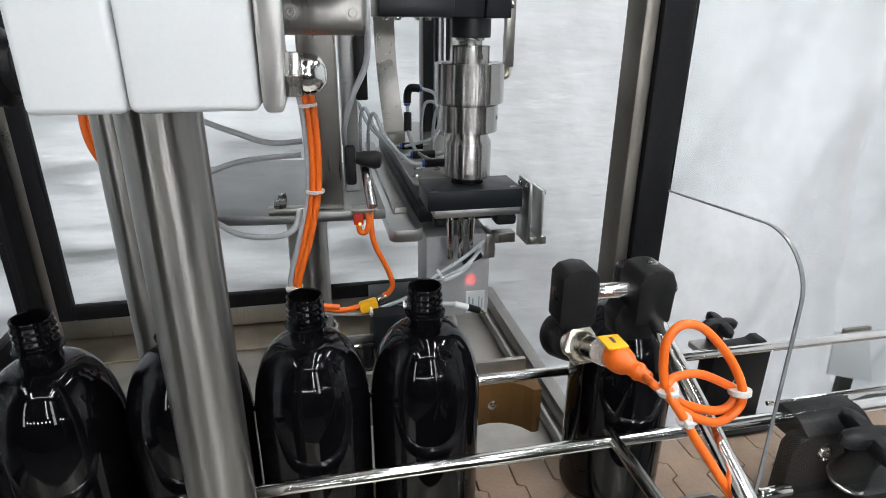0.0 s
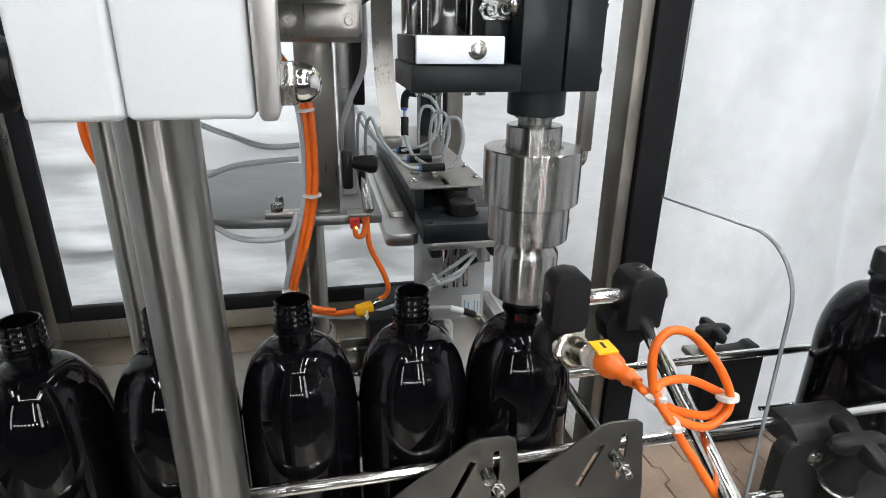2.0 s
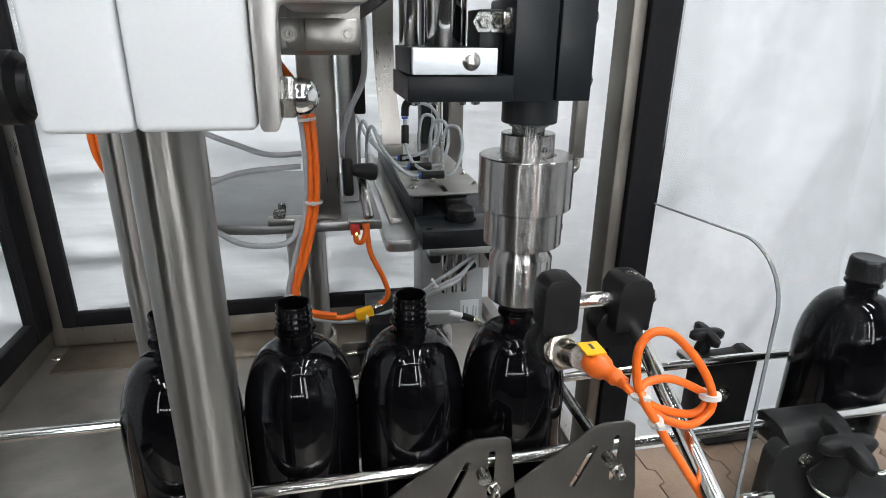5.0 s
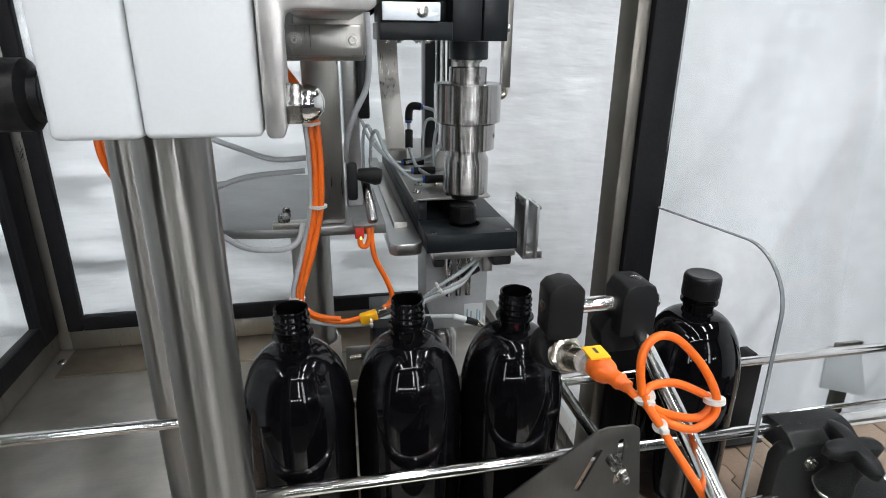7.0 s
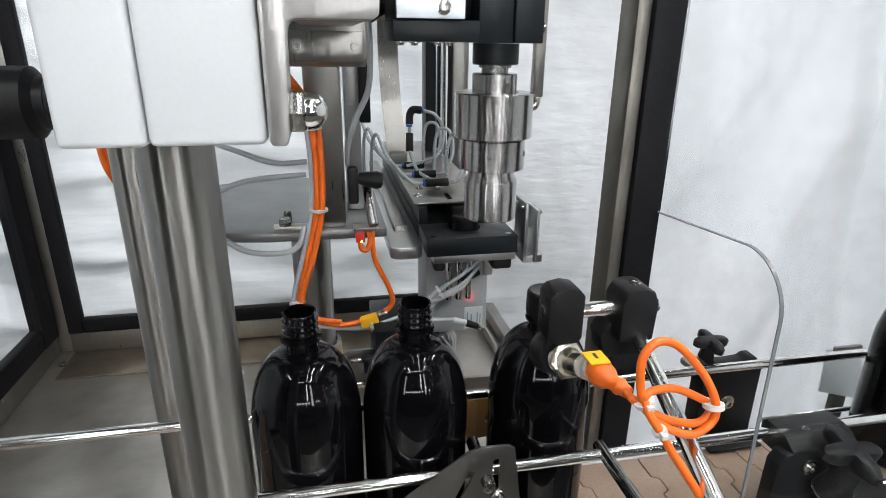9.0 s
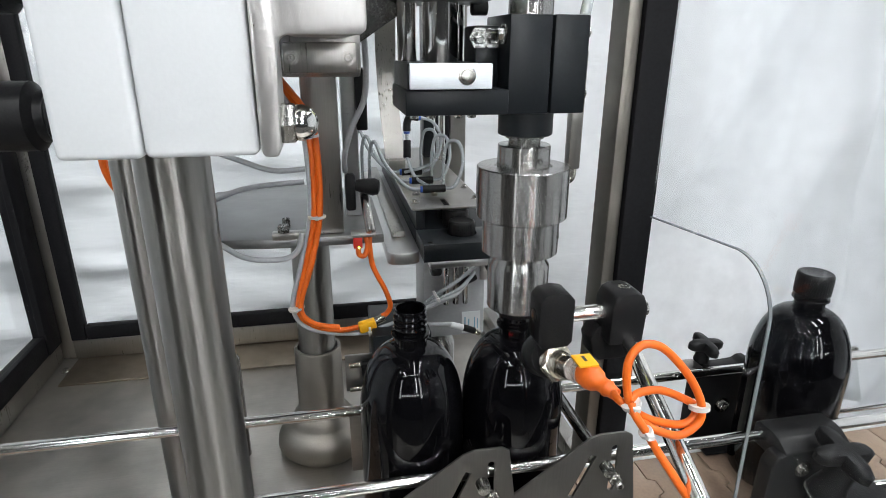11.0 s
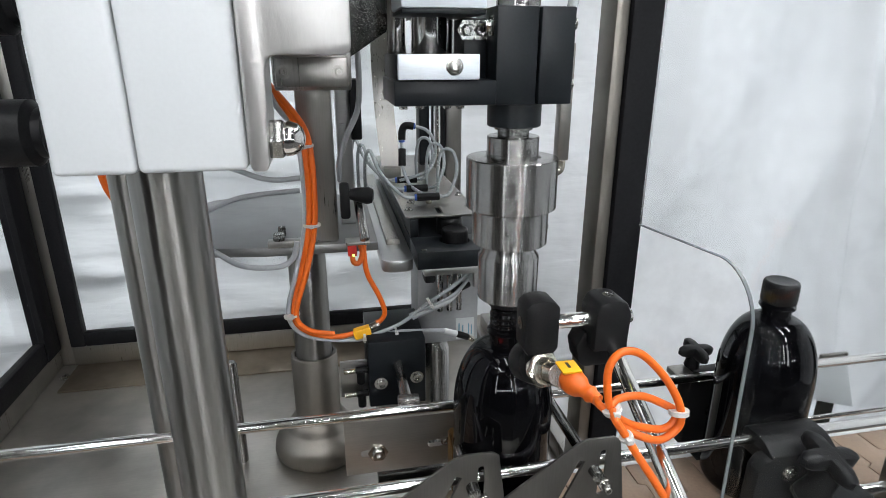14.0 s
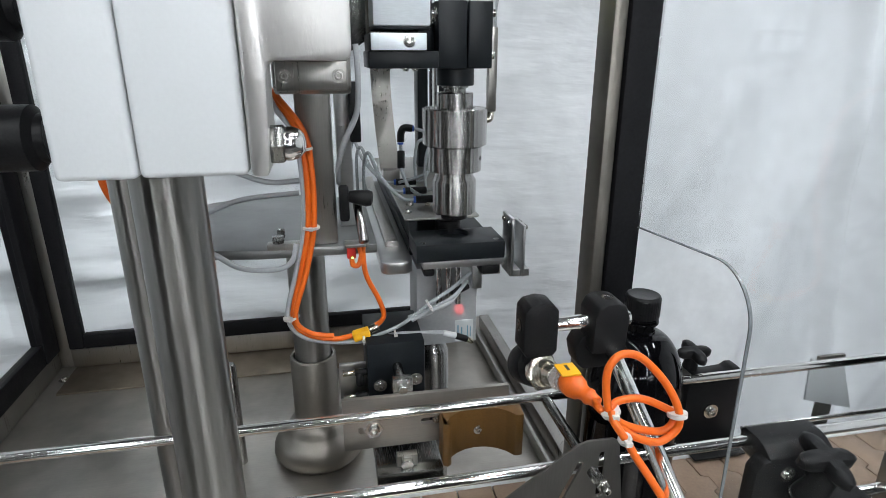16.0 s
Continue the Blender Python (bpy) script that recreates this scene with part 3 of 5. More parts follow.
def build_head():
    hd = thing("capping_head", "turned steel capping head hanging in a black clamp block", "capping head", (HX, 0, HB))
    x, b = HX, HB

    def lathe(name, prof, m, label=""):
        return part(name, turned((x, 0, b), (0, 0, 1), prof, 56), m, hd, label, sharp=30)
    lathe("chuck", [(0.0185, 0.022), (0.0185, 0.001), (0.0192, 0), (0.0245, 0), (0.0257, 0.0012), (0.0257, 0.0385), (0.0253, 0.0395), (0.0225, 0.0440), (0.0222, 0.0455),
                    (0.0222, 0.0500), (0.0228, 0.0510)], M_TURN)
    lathe("middle_sleeve", [(0.0200, 0.0505), (0.0306, 0.0505), (0.0315, 0.0513), (0.0315, 0.0785), (0.0310, 0.0793)], M_TURN)
    lathe("groove", [(0.0300, 0.0785), (0.0300, 0.0812)], M_DARK, "dark groove between sleeves")
    lathe("clutch_body", [(0.0300, 0.0807), (0.0362, 0.0807), (0.0370, 0.0815), (0.0370, 0.1208), (0.0362, 0.1216), (0.0230, 0.1218), (0.0222, 0.1205)], M_TURN)
    lathe("top_ring", [(0.0135, 0.1200), (0.0200, 0.1204), (0.0208, 0.1212), (0.0208, 0.1378), (0.0200, 0.1386), (0.0150, 0.1388)], M_TURN)
    lathe("neck_shaft", [(0.0125, 0.1380), (0.0125, 0.1430), (0.0150, 0.1436), (0.0150, 0.1470)], M_DARK)
    lathe("bearing_collar", [(0.0160, 0.1460), (0.0200, 0.1460), (0.0212, 0.1470), (0.0212, 0.1645)], M_ANOD, "black collar")
    for a, z in ((250, 0.066), (330, 0.066), (20, 0.128), (290, 0.128)):
        d = Vector((math.cos(radians(a)), math.sin(radians(a)), 0))
        r = 0.0312 if z < 0.1 else 0.0206
        part("set_screw", turned(Vector((x, 0, b + z)) + d * (r - 0.0015), d, [(0.0026, 0), (0.0026, 0.0022), (0.0021, 0.0024), (0.0012, 0.0024), (0.0010, 0.001)], 12), M_DARK, hd)
    part("clamp_block", box(x - 0.0245, x + 0.0062, -0.030, 0.032, b + 0.1648, b + 0.232, 0.0012), M_ANOD, hd, "black anodised clamp block")
    part("clamp_cap", box(x + 0.0080, x + 0.0340, -0.030, 0.032, b + 0.1648, b + 0.232, 0.0012), M_ANOD, hd, "black anodised clamp half")
    part("base_plate", box(x - 0.098, x - 0.0247, -0.034, 0.045, b + 0.1652, b + 0.1825, 0.0012), M_ANOD, hd, "black anodised carrier plate")
    part("side_cheek", box(x - 0.0425, x - 0.0247, -0.005, 0.032, b + 0.180, b + 0.225, 0.0012), M_ANOD, hd, "black anodised cheek")
    part("guide_block", box(x - 0.0965, x - 0.0430, -0.0340, 0.042, b + 0.1827, b + 0.2000, 0.001), M_ANOD, hd, "black anodised guide block")
    part("front_plate", box(x - 0.0955, x - 0.0385, -0.0390, -0.0342, b + 0.1832, b + 0.2000, 0.0008), M_ZINC, hd, "bright zinc plated front plate")
    part("screw", turned((x - 0.0565, -0.0391, b + 0.1920), (0, -1, 0), [(0.0062, -0.001), (0.0062, 0.0002), (0.0045, 0.0004), (0.0042, 0.003), (0.0036, 0.0034), (0.0022, 0.0034), (0.0018, 0.0012)], 20), M_BOLT, hd, "socket screw")
    for bx, by, r in ((x - 0.089, 0.020, 0.0072), (x - 0.0655, 0.012, 0.0135), (x - 0.0465, 0.036, 0.0050)):
        part("guide_rod", rod((bx, by, b + 0.1995), (bx, by, b + 0.62), r), M_CHROME, hd, "chromed guide rod")
    part("stop_button", rod((x - 0.040, 0.02, b + 0.238), (x - 0.028, 0.02, b + 0.238), 0.0055), M_BLACK, hd)
    part("drive_tube", turned((x, 0.0, b), (0, 0, 1), [(0.0165, 0.2322), (0.0165, 0.60), (0.0160, 0.601)], 48), M_TURN, hd, "steel drive tube")
    st = part("label", turned((x, 0.0, b), (0, 0, 1), [(0.0166, 0.2465), (0.01675, 0.2465), (0.01675, 0.30), (0.0166, 0.30)], 48), M_STICK, hd, "fluorescent yellow warning label with dark print")
    for k, w in enumerate((0.016, 0.019, 0.013)):
        a0 = radians(250 + 4 * k)
        bm = bmesh.new()
        loops = []
        for i in range(9):
            a = a0 + w / 0.0168 * i / 8
            d = Vector((math.cos(a), math.sin(a), 0))
            c = Vector((x, 0, b + 0.2495 + 0.0042 * k))
            loops.append([c + d * 0.0167, c + d * 0.0169, c + d * 0.0169 + Vector((0, 0, 0.0018)), c + d * 0.0167 + Vector((0, 0, 0.0018))])
        part("print_bar", rings(loops, bm), M_INK, st)
    for p, d in (((x - 0.0247, -0.018, b + 0.219), (-1, 0, 0)), ((x - 0.040, -0.0052, b + 0.2165), (0, -1, 0)), ((x - 0.030, -0.0052, b + 0.2165), (0, -1, 0)),
                 ((x + 0.0342, -0.015, b + 0.221), (1, 0, 0)), ((x + 0.0342, -0.015, b + 0.178), (1, 0, 0))):
        bolt(hd, p, d, 0.0045, 0.006, socket=False, m=M_BOLT if d[0] > 0 else M_DARK)
    for bx in (x - 0.090, x - 0.078, x - 0.058, x - 0.048):
        bolt(hd, (bx, -0.02, b + 0.1651), (0, 0, -1), 0.0032, 0.003)
    part("air_arm", box(x + 0.0400, x + 0.0500, 0.004, 0.014, b + 0.116, b + 0.208, 0.001), M_STEEL, hd, "flat steel air arm")
    el = cable([(x + 0.035, 0.009, b + 0.1065), (x + 0.041, 0.009, b + 0.1065), (x + 0.0445, 0.009, b + 0.109), (x + 0.0450, 0.009, b + 0.117)], 0.0042, 12, 5)
    part("elbow_fitting", el, M_BRASS, hd, "nickel elbow fitting")
    part("air_hose", cable([(x + 0.045, 0.009, b + 0.207), (x + 0.046, 0.009, b + 0.232), (x + 0.058, 0.015, b + 0.275), (x + 0.085, 0.03, b + 0.34), (x + 0.10, 0.06, b + 0.45)], 0.0042, 12), M_HOSE, hd, "milky air hose")
    # slide that carries the head back and forth
    sl = thing("slide_carriage", "dark steel slide plate above the capping head", "slide carriage", (HX, 0, 0.62))
    part("bottom_plate", box(x - 0.0925, x - 0.035, -0.039, 0.055, 0.4640, 0.4672, 0.0008), M_ANOD, sl, "black bottom plate")
    part("cylinder_body", box(x - 0.093, x - 0.0345, -0.040, 0.055, 0.4675, 0.78, 0.002), M_ZINC, sl, "bright aluminium cylinder body")
    part("gusset", prism([(0.288, 0.434), (0.325, 0.458), (0.352, 0.470), (0.352, 0.62), (0.270, 0.62), (0.270, 0.434)], "y", 0.058, 0.070, 0.001), M_DARK, sl, "dark steel gusset")
    part("cylinder_mount", box(x - 0.034, x + 0.02, 0.036, 0.06, 0.50, 0.78, 0.002), M_ANOD, sl, "black mounting plate")
    return hd, sl


HEAD, SLIDE = build_head()

# ---- lifting plate and cap feed ----
PX0, PX1, PY0, PY1, PZ = 0.361, 0.4665, 0.172, 0.232, 0.222


def build_lift():
    lp = thing("cap_lift_plate", "black plastic lifting plate with a pocket for one cap", "lift plate", (HX, 0.2, PZ))
    b = prism([(PX0, PY0), (PX1, PY0), (PX1, PY1), (PX0, PY1)], "z", PZ - 0.021, PZ, 0.0008)
    hole = turned((HX, 0.213, PZ - 0.006), (0, 0, 1), [(0.0185, 0), (0.0185, 0.02)], 40)
    part("plate", cut(b, [hole]), M_ANOD, lp)
    part("support_plate", box(PX0 + 0.008, PX1 - 0.001, PY0 + 0.003, PY1, PZ - 0.0305, PZ - 0.0215, 0.0008), M_ALU, lp, "milled aluminium support plate")
    part("rubber_foot", box(PX1 - 0.027, PX1 - 0.003, PY0 + 0.006, PY0 + 0.03, PZ - 0.044, PZ - 0.031, 0.004), M_BLACK, lp)
    part("rubber_foot", box(PX0 + 0.009, PX0 + 0.023, PY0 + 0.006, PY0 + 0.03, PZ - 0.042, PZ - 0.031, 0.004), M_BLACK, lp)
    for dx in (-0.016, -0.004, 0.008):
        part("lift_rod", rod((HX + dx - 0.004, 0.205, PZ - 0.09), (HX + dx - 0.004, 0.205, PZ - 0.031), 0.004), M_CHROME, lp)
    for dx in (PX0 + 0.009, PX1 - 0.009):
        part("screw", turned((dx, PY0 + 0.009, PZ - 0.0005), (0, 0, 1), [(0.0035, 0), (0.0035, 0.0008), (0.002, 0.0009)], 16), M_DARK, lp)
    return lp


LIFT = build_lift()


def build_feed():
    sp = thing("lift_cylinder", "grey aluminium lifting cylinder with a white label on a steel leg", "pneumatic cylinder", (0.405, 0.25, BED))
    part("cylinder_body", box(0.368, 0.447, 0.222, 0.285, 0.078, 0.186, 0.002), M_GREYBODY, sp)
    part("label", box(0.418, 0.442, 0.2212, 0.2219, 0.081, 0.111, 0), M_LABEL, sp, "white label with blue print")
    for i, (x, z, w, h) in enumerate(((0.421, 0.084, 0.0018, 0.020), (0.426, 0.084, 0.0018, 0.017), (0.434, 0.084, 0.0014, 0.019), (0.438, 0.087, 0.0012, 0.014))):
        part("print_bar", box(x, x + w, 0.2208, 0.2211, z, z + h, 0), M_BLUEINK, sp)
    part("leg", turned((0.392, 0.245, BED), (0, 0, 1), [(0.021, 0.0), (0.021, 0.225), (0.017, 0.233), (0.0115, 0.2405), (0.0115, 0.2430)], 36), M_TURN, sp, "turned steel leg")
    part("bracket", box(0.440, 0.452, 0.218, 0.25, 0.155, 0.186, 0.001), M_ALU, sp)
    fd = thing("cap_feed_track", "steel cap feed track with black fittings and milky hoses", "cap feeder", (0.38, 0.4, 0.20))
    part("side_arm", prism(rounded(0.322, 0.360, 0.190, 0.66, 0.012), "z", 0.193, 0.2075, 0.0012), M_ALU, fd, "milled aluminium side arm")
    part("side_arm", box(0.333, 0.350, 0.25, 0.66, 0.2077, 0.2155, 0.001), M_STEEL, fd, "stainless guide strip")
    part("track_base", box(0.361, 0.4665, 0.234, 0.68, 0.2005, 0.2212, 0.001), M_ANOD, fd, "black plastic track base")
    part("track_lip", box(0.3615, 0.372, 0.234, 0.68, 0.2214, 0.2445, 0.001), M_ANOD, fd, "black plastic side lip")
    cover = prism([(0.356, 0.235), (0.360, 0.232), (0.447, 0.232), (0.451, 0.236), (0.451, 0.67), (0.356, 0.67)], "z", 0.2460, 0.2485, 0.0006)
    slot = prism([(0.398, 0.242), (0.405, 0.242), (0.405, 0.275), (0.398, 0.275)], "z", 0.24, 0.26, 0)
    part("cover_plate", cut(cover, [slot]), M_STEEL, fd, "stainless cover plate")
    part("guide_cheek", box(0.4725, 0.4765, 0.168, 0.205, 0.189, 0.2605, 0.0008), M_ALU, fd, "bright aluminium guide cheek")
    part("guide_cheek", box(0.486, 0.4895, 0.166, 0.203, 0.189, 0.252, 0.0008), M_ALU, fd, "bright aluminium guide cheek")
    part("cheek_foot", box(0.477, 0.498, 0.172, 0.20, 0.187, 0.196, 0.0008), M_ALU, fd)
    part("cheek_arm", box(0.447, 0.4724, 0.206, 0.222, 0.1785, 0.1905, 0.0008), M_STEEL, fd)
    for p in ((0.4725, 0.176, 0.2545), (0.4725, 0.196, 0.2545)):
        bolt(fd, p, (-1, 0, 0), 0.0025, 0.003)
        bolt(fd, (0.4900, p[1], 0.2475), (1, 0, 0), 0.0025, 0.004)
    for x, y in ((0.364, 0.262), (0.372, 0.30), (0.364, 0.36), (0.444, 0.27), (0.444, 0.33)):
        bolt(fd, (x, y, 0.2486), (0, 0, 1), 0.0032, 0.004)
    # push-in fittings and their hoses
    for i, (x, y, z) in enumerate(((0.379, 0.293, 0.2575), (0.372, 0.345, 0.2575), (0.366, 0.405, 0.2575))):
        fi = part("fitting", turned((x, y, z), (1, 0, 0), [(0.0040, 0), (0.0052, 0.0005), (0.0052, 0.030), (0.0040, 0.0305)], 20), M_BLACK, fd, "black push-in fitting")
        part("release_ring", turned((x - 0.003, y, z), (1, 0, 0), [(0.0036, 0), (0.0044, 0.0004), (0.0044, 0.0030)], 16), M_BLUE, fi, "blue release ring")
        part("fitting_stem", rod((x + 0.016, y, 0.2487), (x + 0.016, y, z - 0.003), 0.004), M_BRASS, fi)
        part("hose", cable([(x - 0.002, y, z), (x - 0.02, y, z + 0.004), (x - 0.045, y + 0.02, z + 0.03), (x - 0.056, y + 0.05, z + 0.055), (x - 0.062, y + 0.07, z + 0.035), (x - 0.06, y + 0.12, z - 0.03)], 0.0024, 10), M_HOSE, fd, "milky air hose")
        part("hose", cable([(x + 0.031, y, z), (x + 0.044, y, z + 0.004), (x + 0.056, y + 0.01, z + 0.03), (x + 0.053, y + 0.02, z + 0.055), (x + 0.040, y + 0.03, z + 0.055), (x + 0.034, y + 0.03, z + 0.03), (x + 0.036, y + 0.04, z - 0.004)], 0.0024, 10), M_HOSE, fd, "milky air hose")
    el = part("elbow_connector", cable([(0.391, 0.40, 0.337), (0.380, 0.40, 0.338), (0.375, 0.40, 0.331), (0.374, 0.398, 0.318)], 0.0055, 14, 5), M_BLACK, fd, "black elbow connector")
    part("release_ring", turned((0.391, 0.40, 0.337), (1, 0, 0), [(0.0045, 0), (0.0045, 0.003)], 16), M_BLUE, el, "blue release ring")
    part("release_ring", turned((0.3735, 0.397, 0.315), (0, 0, 1), [(0.0045, 0), (0.0045, 0.003)], 16), M_BLUE, el, "blue release ring")
    part("flow_valve", rod((0.372, 0.385, 0.282), (0.3735, 0.393, 0.306), 0.0055), M_BLACK, fd, "black flow valve")
    part("hose", cable([(0.3735, 0.397, 0.318), (0.3735, 0.394, 0.308), (0.372, 0.385, 0.285), (0.378, 0.35, 0.262), (0.392, 0.31, 0.2565)], 0.0024, 10), M_HOSE, fd, "milky air hose")
    part("hose", cable([(0.393, 0.40, 0.337), (0.412, 0.40, 0.330), (0.424, 0.40, 0.308), (0.418, 0.395, 0.280), (0.400, 0.39, 0.268), (0.37, 0.40, 0.2580)], 0.0024, 10), M_HOSE, fd, "milky air hose")
    # curved chute that brings the caps down
    ch = thing("cap_chute", "bent stainless steel strip of the cap chute", "cap chute", (0.35, 0.5, 0.25))
    bm = bmesh.new()
    rows = []
    for i in range(26):
        a = i / 25
        z = 0.262 + 0.30 * a
        y = 0.47 + 0.05 * math.sin(math.pi * min(1, a * 1.1)) - 0.01 * a
        x = 0.340 + 0.010 * (1 - a) ** 2
        rows.append([(x, y, z), (x + 0.031, y, z), (x + 0.031, y + 0.0025, z), (x, y + 0.0025, z)])
    part("strip", rings(rows, bm), M_STEEL, ch)
    part("strip_edge", box(0.352, 0.378, 0.45, 0.53, 0.2487, 0.2665, 0.001), M_STEEL, ch)
    part("feeder_post", box(0.425, 0.443, 0.56, 0.60, 0.2490, 0.75, 0.002), M_ANOD, ch, "black profile post")
    part("feeder_post", rod((0.452, 0.54, 0.222), (0.452, 0.54, 0.75), 0.006), M_CHROME, ch, "chromed post")


build_feed()

# ---- column with its platform ----


def build_column():
    co = thing("support_column", "steel support column with platform, square post and moulded foot", "support column", (0.225, 0.29, BED))
    c = (0.228, 0.358, BED)
    part("foot", turned(c, (0, 0, 1), [(0.062, 0), (0.068, 0.006), (0.0705, 0.014), (0.069, 0.024), (0.064, 0.034), (0.056, 0.042), (0.0505, 0.046), (0.0475, 0.050), (0.0455, 0.056), (0.041, 0.062), (0.0365, 0.066), (0.0345, 0.072), (0.0345, 0.171), (0.033, 0.174), (0.0295, 0.174), (0.029, 0.165)], 48), M_BLAST, co, "bead blasted foot sleeve")
    part("tube", turned(c, (0, 0, 1), [(0.0268, 0.165), (0.0268, 0.3862)], 48), M_TUBE, co, "brushed round tube")
    out = [(0.318, 0.192), (0.318, 0.36), (0.30, 0.42), (0.25, 0.455), (0.18, 0.46), (0.10, 0.43), (0.055, 0.37), (0.05, 0.30), (0.085, 0.232), (0.135, 0.200), (0.19, 0.192)]
    part("platform", prism(out, "z", 0.2215, 0.2325, 0.0012), M_PLATFORM, co, "grey steel platform plate")
    part("square_post", box(0.2365, 0.2745, 0.200, 0.240, 0.2327, 0.62, 0.003), M_STEEL, co, "brushed square post")
    part("back_post", box(0.279, 0.298, 0.27, 0.30, 0.2327, 0.62, 0.002), M_ALU, co, "aluminium profile post")
    part("valve_block", box(0.296, 0.309, 0.255, 0.28, 0.34, 0.41, 0.002), M_BLACK, co)
    part("stop_bar", box(0.196, 0.236, 0.186, 0.199, 0.2328, 0.2405, 0.001), M_STEEL, co)
    part("stop_nut", hexa((0.2085, 0.192, 0.2405), (0, 0, 1), 0.0070, 0.008), M_DARK, co)
    part("stop_nut", hexa((0.2085, 0.235, 0.2327), (0, 0, 1), 0.0050, 0.011), M_DARK, co)
    # clamping lever beside the post
    lv = thing("clamp_lever", "black clamping handle with steel pin beside the square post", "clamp lever", (0.29, 0.195, 0.29))
    part("knob", box(0.2775, 0.2885, 0.186, 0.197, 0.262, 0.303, 0.003), M_BLACK, lv)
    part("grip", turned((0.2885, 0.192, 0.290), (1, -0.1, -0.12), [(0.006, 0), (0.008, 0.008), (0.0098, 0.020), (0.008, 0.0255), (0.004, 0.027)], 20), M_BLACK, lv)
    part("pin", rod((0.297, 0.21, 0.290), (0.302, 0.168, 0.243), 0.0055), M_TURN, lv, "steel pin")
    sn = thing("cable_sensor", "small red sensor with a green light on an orange lead", "sensor", (0.29, 0.185, 0.225))
    part("sensor_body", box(0.283, 0.293, 0.180, 0.195, 0.220, 0.2335, 0.001), M_RED, sn)
    part("indicator", turned((0.289, 0.180, 0.2215), (0, -1, 0), [(0.0013, 0), (0.0013, 0.0008), (0.0006, 0.0012)], 12), M_LED, sn, "lit green indicator")
    part("clip", box(0.281, 0.308, 0.178, 0.197, 0.2337, 0.2375, 0.0006), M_STEEL, sn)
    part("lead", cable([(0.297, 0.186, 0.232), (0.299, 0.184, 0.222), (0.295, 0.183, 0.211), (0.289, 0.183, 0.212), (0.288, 0.184, 0.221)], 0.0030, 12), M_ORANGE, sn, "orange cable loop")
    part("lead", cable([(0.302, 0.186, 0.2337), (0.301, 0.185, 0.222), (0.304, 0.185, 0.196), (0.317, 0.185, 0.166), (0.3225, 0.185, 0.146), (0.318, 0.185, 0.136), (0.312, 0.185, 0.133)], 0.0030, 12), M_ORANGE, sn, "orange cable")


build_column()


